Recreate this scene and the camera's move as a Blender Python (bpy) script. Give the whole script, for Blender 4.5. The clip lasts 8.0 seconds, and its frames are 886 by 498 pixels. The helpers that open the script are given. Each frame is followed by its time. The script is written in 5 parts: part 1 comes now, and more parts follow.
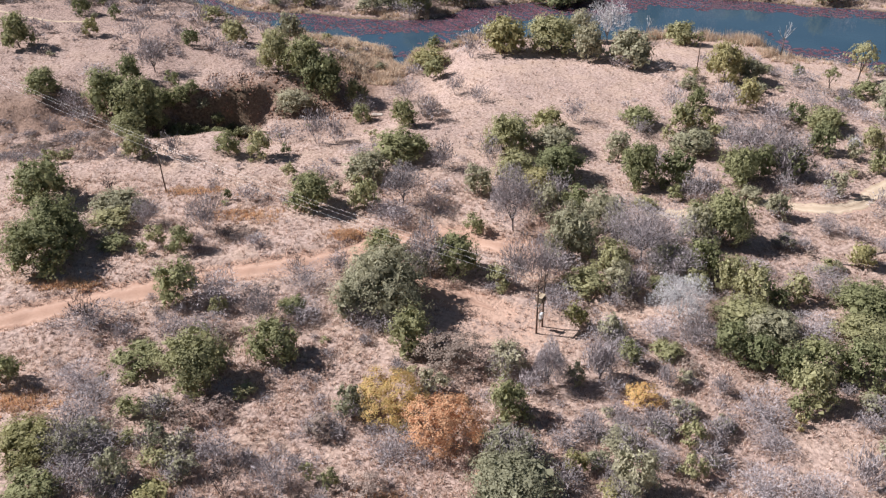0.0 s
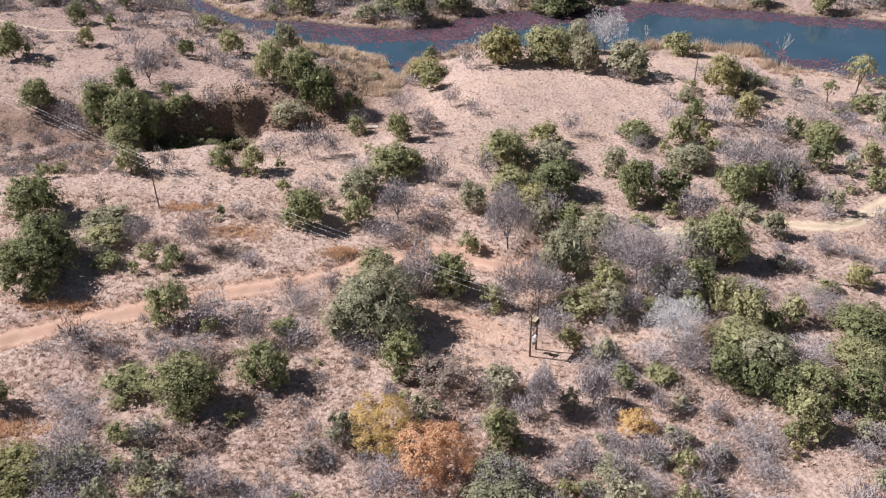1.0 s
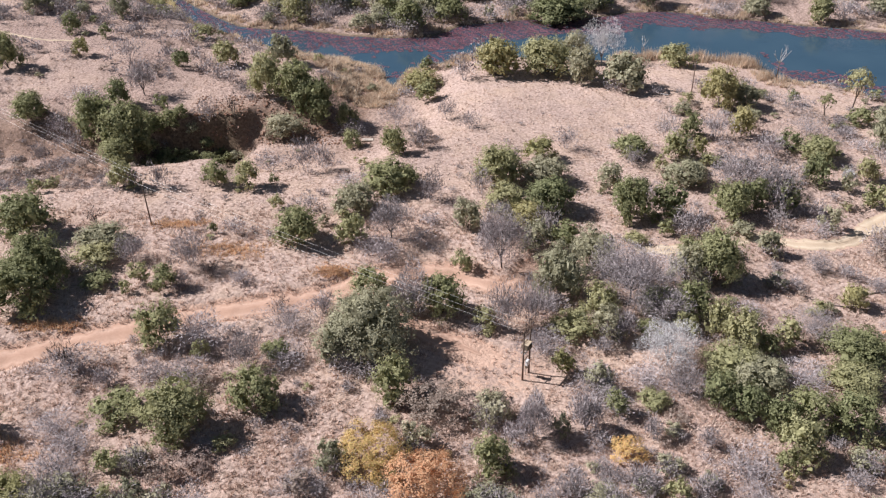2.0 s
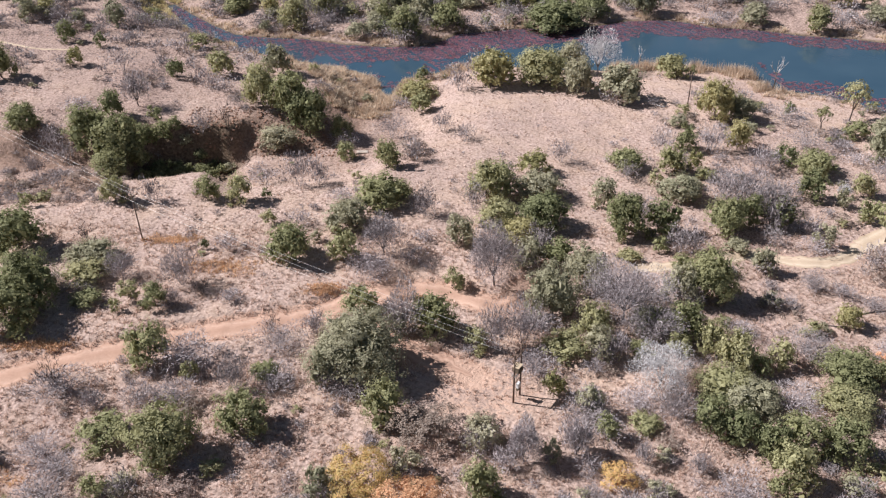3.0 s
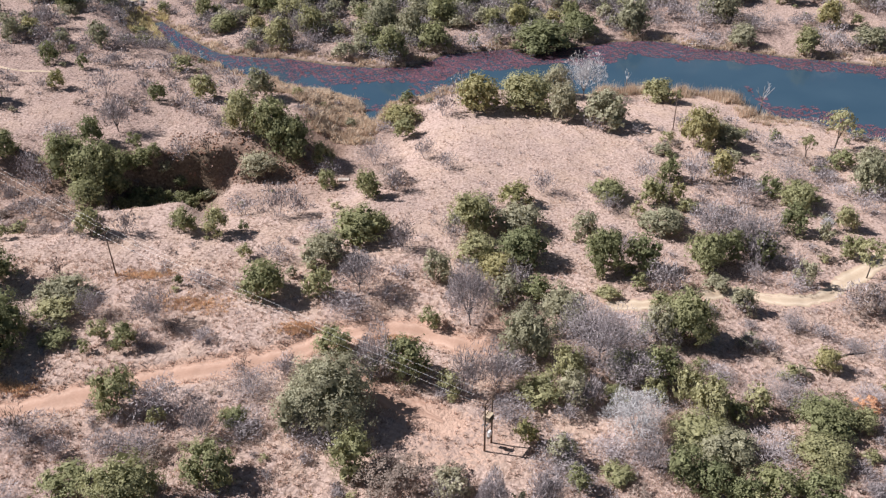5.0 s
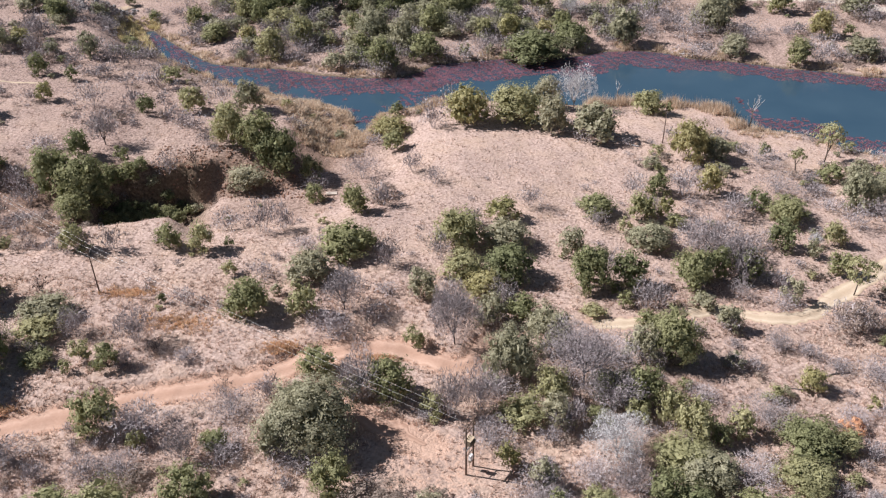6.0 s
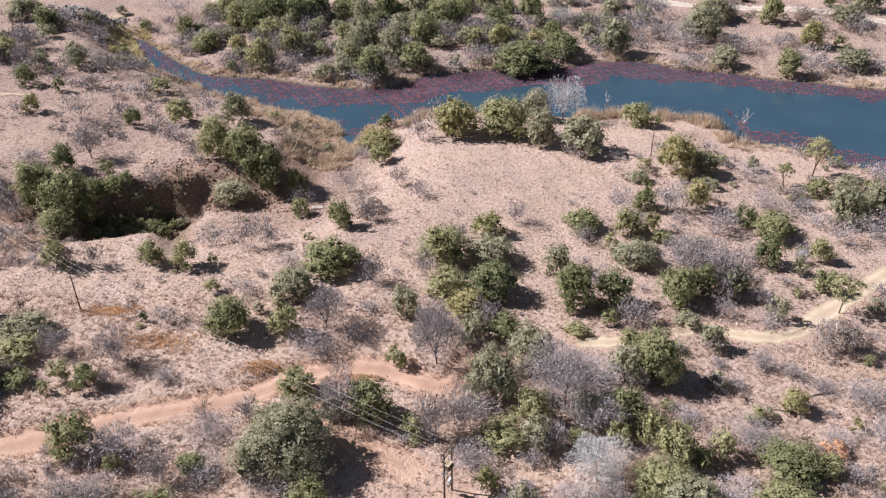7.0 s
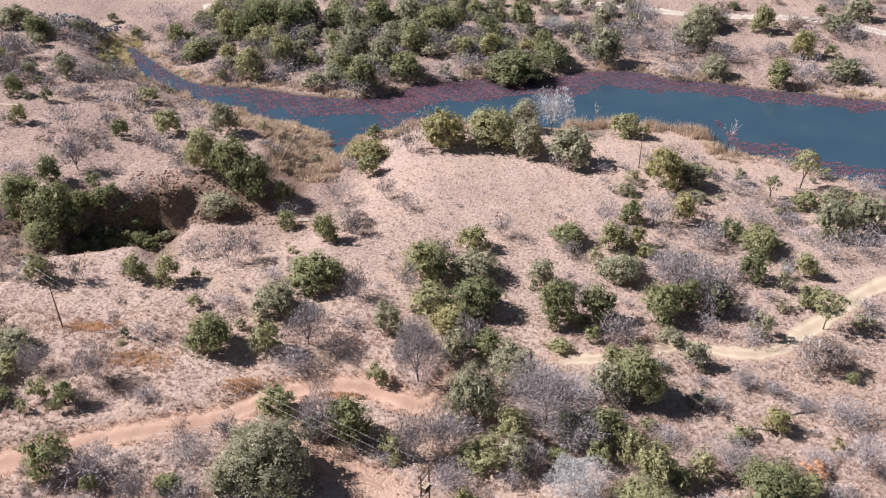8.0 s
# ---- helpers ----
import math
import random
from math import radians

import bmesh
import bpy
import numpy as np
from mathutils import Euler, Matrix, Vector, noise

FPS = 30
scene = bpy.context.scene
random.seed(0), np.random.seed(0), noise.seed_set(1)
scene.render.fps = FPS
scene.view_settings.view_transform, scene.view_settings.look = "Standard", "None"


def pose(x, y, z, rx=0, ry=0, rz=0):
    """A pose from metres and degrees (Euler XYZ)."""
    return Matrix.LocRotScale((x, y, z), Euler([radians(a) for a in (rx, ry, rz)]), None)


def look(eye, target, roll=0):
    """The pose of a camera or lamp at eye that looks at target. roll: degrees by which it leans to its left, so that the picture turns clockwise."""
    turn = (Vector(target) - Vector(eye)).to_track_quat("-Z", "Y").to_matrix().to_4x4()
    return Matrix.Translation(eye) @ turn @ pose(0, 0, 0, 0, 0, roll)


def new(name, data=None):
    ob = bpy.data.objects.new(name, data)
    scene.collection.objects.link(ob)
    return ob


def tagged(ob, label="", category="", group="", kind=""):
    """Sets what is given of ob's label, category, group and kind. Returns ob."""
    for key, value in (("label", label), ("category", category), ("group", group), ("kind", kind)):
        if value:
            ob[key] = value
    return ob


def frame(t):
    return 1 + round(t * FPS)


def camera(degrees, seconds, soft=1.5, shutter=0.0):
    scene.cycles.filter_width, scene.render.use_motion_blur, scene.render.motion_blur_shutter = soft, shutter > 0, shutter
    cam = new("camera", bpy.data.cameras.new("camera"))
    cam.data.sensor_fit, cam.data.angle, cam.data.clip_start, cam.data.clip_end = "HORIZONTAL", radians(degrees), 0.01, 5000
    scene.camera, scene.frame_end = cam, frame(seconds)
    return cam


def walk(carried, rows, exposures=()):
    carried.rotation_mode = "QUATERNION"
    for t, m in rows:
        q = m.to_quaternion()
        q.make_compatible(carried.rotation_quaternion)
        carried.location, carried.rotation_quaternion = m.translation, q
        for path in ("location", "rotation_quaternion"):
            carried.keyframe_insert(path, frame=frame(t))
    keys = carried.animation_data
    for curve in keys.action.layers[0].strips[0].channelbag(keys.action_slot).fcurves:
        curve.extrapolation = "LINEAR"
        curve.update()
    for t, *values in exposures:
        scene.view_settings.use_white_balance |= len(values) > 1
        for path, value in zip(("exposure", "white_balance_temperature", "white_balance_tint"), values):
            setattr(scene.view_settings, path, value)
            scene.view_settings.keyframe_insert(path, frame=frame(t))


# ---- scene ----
# A drone climbs and drifts forward and to the right over bushveld beside a dammed stream.
cam = camera(57.0, 8.0, soft=1.25)
# seconds, eye x y z, then yaw, pitch and roll in degrees
ROWS = [
    (0.0, 0.001, 0.000, 66.703, 0.002, -32.749, -1.656),
    (0.5, 0.514, 1.076, 67.743, 0.015, -32.764, -1.586),
    (1.0, 0.918, 2.096, 68.604, 0.003, -32.798, -1.533),
    (1.5, 1.368, 3.158, 69.559, -0.022, -32.813, -1.458),
    (3.0, 3.061, 6.206, 72.273, -0.029, -32.826, -1.256),
    (3.5, 3.815, 7.119, 73.060, -0.000, -32.777, -1.213),
    (4.0, 4.631, 8.177, 73.931, -0.049, -32.690, -1.155),
    (4.5, 5.490, 9.143, 74.865, -0.124, -32.653, -1.061),
    (6.0, 8.446, 11.800, 77.440, -0.330, -32.490, -0.924),
    (6.5, 9.672, 12.709, 78.209, -0.388, -32.387, -0.916),
    (7.0, 10.790, 13.514, 79.126, -0.471, -32.335, -0.790),
    (7.5, 11.933, 14.196, 79.935, -0.516, -32.298, -0.749),
    (8.0, 13.286, 14.944, 80.845, -0.557, -32.254, -0.686),
]


def aim(yaw, pitch, roll):
    return pose(0, 0, 0, 0, 0, yaw) @ pose(0, 0, 0, 90 + pitch, 0, 0) @ pose(0, 0, 0, 0, 0, roll)


walk(cam, [(t, Matrix.Translation((x, y, z)) @ aim(yaw, pitch, roll)) for t, x, y, z, yaw, pitch, roll in ROWS])

# ---- sky, sun ----
SUN_TURN, SUN_RISE = 283.0, 42.0
world = bpy.data.worlds.new("sky")
scene.world = world
world.use_nodes = True
wn = world.node_tree
sky = wn.nodes.new("ShaderNodeTexSky")
sky.sky_type, sky.sun_disc = "NISHITA", False
sky.sun_elevation, sky.sun_rotation = radians(SUN_RISE), radians(SUN_TURN)
sky.air_density, sky.dust_density, sky.ozone_density = 1.0, 0.6, 1.5
wn.links.new(sky.outputs[0], wn.nodes["Background"].inputs[0])
wn.nodes["Background"].inputs[1].default_value = 0.034
scene.view_settings.exposure = 0.70
sun_data = bpy.data.lights.new("sun", "SUN")
sun_data.energy, sun_data.angle, sun_data.color = 5.0, radians(0.55), (1.0, 0.968, 1.0)
flat = math.cos(radians(SUN_RISE))
SUN_FROM = Vector((flat * math.sin(radians(SUN_TURN)), flat * math.cos(radians(SUN_TURN)), math.sin(radians(SUN_RISE))))
sun = new("sun", sun_data)
sun.matrix_world = look(SUN_FROM * 300 + Vector((0, 120, 0)), (0, 120, 0))


# ---- materials ----
def shader(name):
    m = bpy.data.materials.new(name)
    m.use_nodes = True
    return m, m.node_tree.nodes, m.node_tree.links, m.node_tree.nodes["Principled BSDF"]


def noise_node(nodes, links, scale, detail=4.0, rough=0.6, where=None):
    n = nodes.new("ShaderNodeTexNoise")
    n.inputs["Scale"].default_value, n.inputs["Detail"].default_value, n.inputs["Roughness"].default_value = scale, detail, rough
    if where is not None:
        links.new(where, n.inputs["Vector"])
    return n.outputs["Fac"]


def ramp(nodes, links, fac, stops):
    n = nodes.new("ShaderNodeValToRGB")
    while len(n.color_ramp.elements) < len(stops):
        n.color_ramp.elements.new(0.5)
    for e, (at, c) in zip(n.color_ramp.elements, stops):
        e.position, e.color = at, (*c, 1)
    links.new(fac, n.inputs[0])
    return n.outputs[0]


def mix(nodes, links, fac, a, b, how="MIX"):
    n = nodes.new("ShaderNodeMix")
    n.data_type, n.blend_type = "RGBA", how
    for socket, v in ((n.inputs[0], fac), (n.inputs[6], a), (n.inputs[7], b)):
        if isinstance(v, (int, float)):
            socket.default_value = v
        elif isinstance(v, tuple):
            socket.default_value = (*v, 1)
        else:
            links.new(v, socket)
    return n.outputs[2]


def bumped(nodes, links, bsdf, height, strength, distance):
    n = nodes.new("ShaderNodeBump")
    n.inputs["Strength"].default_value, n.inputs["Distance"].default_value = strength, distance
    links.new(height, n.inputs["Height"])
    links.new(n.outputs[0], bsdf.inputs["Normal"])


def sheer(nodes, links, bsdf, colour, share):
    """Lets part of the light through a thin leaf."""
    t, m = nodes.new("ShaderNodeBsdfTranslucent"), nodes.new("ShaderNodeMixShader")
    links.new(colour, t.inputs[0])
    m.inputs[0].default_value = share
    links.new(bsdf.outputs[0], m.inputs[1])
    links.new(t.outputs[0], m.inputs[2])
    links.new(m.outputs[0], nodes["Material Output"].inputs[0])


def leaf_material(name, dark, mid, light, share=0.36):
    """Foliage: every sprig has its own tone, and every plant its own cast."""
    m, nodes, links, bsdf = shader(name)
    geo, info = nodes.new("ShaderNodeNewGeometry"), nodes.new("ShaderNodeObjectInfo")
    c = ramp(nodes, links, geo.outputs["Random Per Island"], [(0.0, dark), (0.5, mid), (1.0, light)])
    hsv, span = nodes.new("ShaderNodeHueSaturation"), nodes.new("ShaderNodeMapRange")
    links.new(info.outputs["Random"], span.inputs[0])
    span.inputs[3].default_value, span.inputs[4].default_value = 0.82, 1.2
    links.new(span.outputs[0], hsv.inputs["Value"])
    hue = nodes.new("ShaderNodeMapRange")
    links.new(info.outputs["Random"], hue.inputs[0])
    hue.inputs[3].default_value, hue.inputs[4].default_value = 0.512, 0.488
    links.new(hue.outputs[0], hsv.inputs["Hue"])
    links.new(c, hsv.inputs["Color"])
    links.new(hsv.outputs[0], bsdf.inputs["Base Color"])
    bsdf.inputs["Roughness"].default_value = 0.7
    bsdf.inputs["Specular IOR Level"].default_value = 0.15
    sheer(nodes, links, bsdf, hsv.outputs[0], share)
    return m


def twig_material(name, dark, light):
    m, nodes, links, bsdf = shader(name)
    geo, info = nodes.new("ShaderNodeNewGeometry"), nodes.new("ShaderNodeObjectInfo")
    c = ramp(nodes, links, geo.outputs["Random Per Island"], [(0.0, dark), (1.0, light)])
    hsv, span = nodes.new("ShaderNodeHueSaturation"), nodes.new("ShaderNodeMapRange")
    links.new(info.outputs["Random"], span.inputs[0])
    span.inputs[3].default_value, span.inputs[4].default_value = 0.8, 1.2
    links.new(span.outputs[0], hsv.inputs["Value"])
    links.new(c, hsv.inputs["Color"])
    links.new(hsv.outputs[0], bsdf.inputs["Base Color"])
    bsdf.inputs["Roughness"].default_value = 0.85
    return m


def plain_material(name, a, b, scale, rough, metal=0.0, bump=0.2):
    m, nodes, links, bsdf = shader(name)
    coord = nodes.new("ShaderNodeTexCoord").outputs["Object"]
    f = noise_node(nodes, links, scale, 6, 0.65, coord)
    links.new(ramp(nodes, links, f, [(0.3, a), (0.7, b)]), bsdf.inputs["Base Color"])
    bsdf.inputs["Roughness"].default_value, bsdf.inputs["Metallic"].default_value = rough, metal
    bumped(nodes, links, bsdf, f, bump, 0.02)
    return m


def soil(nodes, links, coord, a, b, c):
    """Bare earth: broad stains, fine grit."""
    broad, fine = noise_node(nodes, links, 0.25, 5, 0.6, coord), noise_node(nodes, links, 3.0, 6, 0.7, coord)
    return mix(nodes, links, 0.45, ramp(nodes, links, broad, [(0.35, a), (0.65, b)]), ramp(nodes, links, fine, [(0.3, a), (0.55, b), (0.75, c)])), fine


EARTH = ((0.43, 0.276, 0.203), (0.55, 0.374, 0.286), (0.65, 0.48, 0.39))
SAND = ((0.50, 0.40, 0.29), (0.61, 0.50, 0.375), (0.69, 0.59, 0.46))


def ground_material():
    """Dry winter grass over pink earth, worn to soil along the tracks, dark and damp by the water, red on the gully's
    bank, with shade painted into its hollow.
    """
    m, nodes, links, bsdf = shader("dry_grass_ground")
    coord = nodes.new("ShaderNodeTexCoord").outputs["Object"]
    tuft, patch, wide = (noise_node(nodes, links, s, d, r, coord) for s, d, r in ((2.0, 7, 0.68), (0.16, 5, 0.6), (0.035, 3, 0.5)))
    # tussocks: light crowns; dark gaps painted for bare soil and the shade between
    wander, lumps, sway = nodes.new("ShaderNodeTexNoise"), nodes.new("ShaderNodeTexVoronoi"), nodes.new("ShaderNodeVectorMath")
    wander.inputs["Scale"].default_value, wander.inputs["Detail"].default_value = 0.9, 3
    links.new(coord, wander.inputs["Vector"])
    sway.operation = "MULTIPLY_ADD"
    links.new(wander.outputs["Color"], sway.inputs[0])
    sway.inputs[1].default_value = (0.55, 0.55, 0.55)
    links.new(coord, sway.inputs[2])
    lumps.inputs["Scale"].default_value = 2.1
    links.new(sway.outputs[0], lumps.inputs["Vector"])
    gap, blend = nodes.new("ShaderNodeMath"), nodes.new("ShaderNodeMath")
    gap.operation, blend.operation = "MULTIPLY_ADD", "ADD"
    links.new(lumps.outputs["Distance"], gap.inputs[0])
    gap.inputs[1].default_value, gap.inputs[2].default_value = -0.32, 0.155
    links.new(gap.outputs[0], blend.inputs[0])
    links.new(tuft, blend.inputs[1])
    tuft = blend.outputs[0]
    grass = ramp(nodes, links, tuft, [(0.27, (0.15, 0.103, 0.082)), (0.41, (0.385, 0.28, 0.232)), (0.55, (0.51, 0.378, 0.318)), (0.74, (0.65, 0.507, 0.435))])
    warm = mix(nodes, links, ramp(nodes, links, patch, [(0.42, (0, 0, 0)), (0.68, (0.5, 0.5, 0.5))]), grass, (0.53, 0.38, 0.27))
    dull = mix(nodes, links, ramp(nodes, links, wide, [(0.4, (0, 0, 0)), (0.7, (0.4, 0.4, 0.4))]), warm, (0.36, 0.265, 0.23))
    rank = nodes.new("ShaderNodeAttribute")
    rank.attribute_name = "rank"
    rough_grass = ramp(nodes, links, tuft, [(0.32, (0.13, 0.095, 0.078)), (0.45, (0.275, 0.196, 0.165)), (0.58, (0.395, 0.285, 0.242)), (0.74, (0.52, 0.395, 0.34))])
    dull = mix(nodes, links, rank.outputs["Fac"], dull, rough_grass)
    earth, grit = soil(nodes, links, coord, *EARTH)
    worn = nodes.new("ShaderNodeAttribute")
    worn.attribute_name = "worn"
    edge = nodes.new("ShaderNodeMath")
    edge.operation = "MULTIPLY_ADD"
    links.new(tuft, edge.inputs[0])
    edge.inputs[1].default_value = 1.1
    edge.inputs[2].default_value = -0.55
    total = nodes.new("ShaderNodeMath")
    total.operation = "ADD"
    total.use_clamp = True
    links.new(worn.outputs["Fac"], total.inputs[0])
    links.new(edge.outputs[0], total.inputs[1])
    mask = ramp(nodes, links, total.outputs[0], [(0.38, (0, 0, 0)), (0.62, (1, 1, 1))])
    c = mix(nodes, links, mask, dull, earth)
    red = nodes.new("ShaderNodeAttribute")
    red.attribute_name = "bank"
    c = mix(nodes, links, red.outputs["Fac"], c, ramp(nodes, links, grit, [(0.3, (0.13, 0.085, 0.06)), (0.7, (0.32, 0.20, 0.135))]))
    # one dark tone for wet shore soil and for shade painted into the gully's hollow
    damp_and_shade = nodes.new("ShaderNodeAttribute")
    damp_and_shade.attribute_name = "damp_and_shade"
    c = mix(nodes, links, damp_and_shade.outputs["Fac"], c, ramp(nodes, links, tuft, [(0.3, (0.07, 0.052, 0.036)), (0.7, (0.22, 0.16, 0.105))]))
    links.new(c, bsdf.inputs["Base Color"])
    bsdf.inputs["Roughness"].default_value = 0.95
    bsdf.inputs["Specular IOR Level"].default_value = 0.1
    bumped(nodes, links, bsdf, tuft, 0.85, 0.26)
    return m


def track_material(name, tones):
    m, nodes, links, bsdf = shader(name)
    coord = nodes.new("ShaderNodeTexCoord").outputs["Object"]
    c, fine = soil(nodes, links, coord, *tones)
    wheels = nodes.new("ShaderNodeAttribute")
    wheels.attribute_name = "wheels"
    loose_soil = mix(nodes, links, 1.0, c, (0.78, 0.73, 0.70), "MULTIPLY")
    c = mix(nodes, links, wheels.outputs["Fac"], loose_soil, c)
    links.new(c, bsdf.inputs["Base Color"])
    bsdf.inputs["Roughness"].default_value = 0.95
    bsdf.inputs["Specular IOR Level"].default_value = 0.1
    bumped(nodes, links, bsdf, fine, 0.5, 0.08)
    return m


def water_material():
    m, nodes, links, bsdf = shader("pond_water")
    coord = nodes.new("ShaderNodeTexCoord").outputs["Object"]
    broad = noise_node(nodes, links, 0.05, 3, 0.5, coord)
    links.new(ramp(nodes, links, broad, [(0.35, (0.030, 0.062, 0.092)), (0.7, (0.042, 0.078, 0.108))]), bsdf.inputs["Base Color"])
    bsdf.inputs["Roughness"].default_value, bsdf.inputs["IOR"].default_value = 0.08, 1.33
    bumped(nodes, links, bsdf, noise_node(nodes, links, 2.2, 3, 0.5, coord), 0.12, 0.05)
    return m


def scatter_material(name, stops, share=0.0, rough=0.9):
    """For what grows by the thousand: each blade or pad takes its own tone."""
    m, nodes, links, bsdf = shader(name)
    geo = nodes.new("ShaderNodeNewGeometry")
    c = ramp(nodes, links, geo.outputs["Random Per Island"], stops)
    coord = nodes.new("ShaderNodeTexCoord").outputs["Object"]
    patch = ramp(nodes, links, noise_node(nodes, links, 0.22, 5, 0.65, coord), [(0.35, (0.72, 0.66, 0.62)), (0.5, (0.95, 0.93, 0.92)), (0.65, (1.1, 1.1, 1.08))])
    c = mix(nodes, links, 1.0, c, patch, "MULTIPLY")
    links.new(c, bsdf.inputs["Base Color"])
    bsdf.inputs["Roughness"].default_value = rough
    bsdf.inputs["Specular IOR Level"].default_value = 0.2
    if share:
        sheer(nodes, links, bsdf, c, share)
    return m


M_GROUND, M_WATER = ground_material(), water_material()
M_EARTH, M_SAND = track_material("track_earth", EARTH), track_material("pale_sand", SAND)
M_GRAVEL = track_material("pale_gravel", ((0.50, 0.43, 0.36), (0.61, 0.54, 0.47), (0.70, 0.63, 0.56)))
M_GREEN = leaf_material("dark_green_leaves", (0.175, 0.183, 0.09), (0.245, 0.251, 0.126), (0.33, 0.333, 0.18))
M_OLIVE = leaf_material("olive_leaves", (0.25, 0.242, 0.123), (0.34, 0.33, 0.174), (0.435, 0.42, 0.238))
M_GREY = leaf_material("grey_green_leaves", (0.26, 0.245, 0.158), (0.35, 0.332, 0.22), (0.45, 0.43, 0.30))
M_PALE = leaf_material("yellow_green_leaves", (0.25, 0.225, 0.10), (0.38, 0.345, 0.165), (0.50, 0.455, 0.25))
M_YELLOW = leaf_material("yellow_leaves", (0.46, 0.36, 0.14), (0.63, 0.455, 0.19), (0.67, 0.43, 0.23))
M_ORANGE = leaf_material("orange_leaves", (0.48, 0.275, 0.15), (0.62, 0.37, 0.215), (0.66, 0.45, 0.27))
M_BROWN = leaf_material("dry_brown_leaves", (0.22, 0.165, 0.135), (0.36, 0.28, 0.235), (0.50, 0.41, 0.35))
M_TWIG = twig_material("grey_twigs", (0.215, 0.183, 0.183), (0.495, 0.437, 0.433))
M_WHITE = twig_material("bleached_twigs", (0.38, 0.36, 0.355), (0.66, 0.635, 0.625))
M_BLACK = twig_material("dark_dead_wood", (0.045, 0.035, 0.032), (0.16, 0.125, 0.115))
M_BARK = plain_material("bark", (0.05, 0.037, 0.028), (0.14, 0.105, 0.08), 6, 0.9)
M_POLE = plain_material("weathered_pole_wood", (0.075, 0.048, 0.034), (0.16, 0.105, 0.075), 5, 0.85)
M_STEEL = plain_material("galvanised_steel", (0.30, 0.30, 0.30), (0.45, 0.44, 0.42), 4, 0.5, 0.6, 0.05)
M_TANK = plain_material("transformer_paint", (0.13, 0.10, 0.07), (0.22, 0.17, 0.12), 4, 0.6)
M_LID = plain_material("faded_cream_paint", (0.42, 0.32, 0.21), (0.55, 0.44, 0.31), 3, 0.6)
M_BOX = plain_material("white_enamel", (0.70, 0.70, 0.68), (0.82, 0.82, 0.80), 3, 0.4)
M_GLAZE = plain_material("brown_porcelain", (0.06, 0.03, 0.02), (0.11, 0.06, 0.04), 8, 0.25)
M_WIRE = plain_material("bare_aluminium_wire", (0.60, 0.58, 0.55), (0.72, 0.70, 0.67), 3, 0.45, 0.3, 0.0)
M_ROCK = plain_material("red_rock", (0.17, 0.09, 0.06), (0.36, 0.21, 0.14), 2.5, 0.9, 0.0, 0.5)
M_RUBBLE = plain_material("grey_rock", (0.18, 0.165, 0.155), (0.36, 0.335, 0.315), 1.5, 0.9, 0.0, 0.5)
M_STONE = plain_material("pale_rock", (0.40, 0.33, 0.27), (0.58, 0.50, 0.42), 1.5, 0.9, 0.0, 0.5)
M_TUFT = scatter_material("dry_grass_blades", [(0.0, (0.42, 0.30, 0.235)), (0.35, (0.60, 0.46, 0.385)), (0.75, (0.73, 0.59, 0.505)), (1.0, (0.82, 0.70, 0.61))], 0.4)
M_SCRUB = twig_material("reddish_twigs", (0.21, 0.15, 0.13), (0.46, 0.35, 0.305))
M_RUST = scatter_material("rusty_grass_blades", [(0.0, (0.58, 0.37, 0.21)), (0.6, (0.74, 0.51, 0.33)), (1.0, (0.82, 0.63, 0.45))], 0.4)
M_REED = scatter_material("dry_reed_blades", [(0.0, (0.44, 0.325, 0.235)), (0.5, (0.67, 0.535, 0.405)), (1.0, (0.82, 0.715, 0.58))], 0.4)
M_SEDGE = scatter_material("yellow_sedge_blades", [(0.0, (0.44, 0.37, 0.19)), (0.5, (0.65, 0.56, 0.31)), (1.0, (0.78, 0.69, 0.44))], 0.4)
M_LILY = scatter_material("red_lily_pads", [(0.0, (0.075, 0.042, 0.06)), (0.45, (0.155, 0.066, 0.088)), (0.8, (0.225, 0.10, 0.125)), (1.0, (0.145, 0.11, 0.095))], 0.0, 0.45)

# ---- lie of the land ----
NEAR_SHORE = [(-81, 261), (-75.5, 249), (-67, 235), (-58.5, 228.5), (-49, 219), (-44, 214.6), (-37, 213), (-29, 204.2), (-24, 203.5), (-17.4, 199.8),
              (-12.6, 193.8), (-9.7, 185), (-8, 181), (-7, 185.6), (-5.2, 195), (-1, 195.5), (4, 199), (8, 202), (18, 202), (31, 199), (44, 197), (57.3, 199.7),
              (63.6, 197), (70, 195.3), (75.5, 192.8), (78.7, 187.8), (78.6, 181), (80.5, 180.5), (83.5, 181), (90.7, 178.3), (96.7, 171), (107, 163), (130, 148), (190, 130), (420, 90)]
FAR_SHORE = [(-78.5, 262), (-71.5, 252.5), (-62, 240.3), (-53.4, 231), (-45, 228.2), (-33.8, 226.2), (-22.8, 220.7), (-10, 217.8), (0, 218.5), (4.5, 222),
             (8.5, 227.5), (17, 229), (26.6, 231), (34.3, 230), (49.4, 232.2), (56.5, 235.3), (66, 235.7), (72.8, 233.3), (78.5, 228.3), (86, 226.7), (94.6, 223),
             (100.2, 219.5), (106.6, 218), (112.7, 216), (118, 213), (129, 210), (160, 200), (220, 185), (420, 160)]
GULLY = [(-130, 137), (-85, 141), (-60, 143), (-38, 149), (-20, 152), (-10, 162), (-9, 182)]
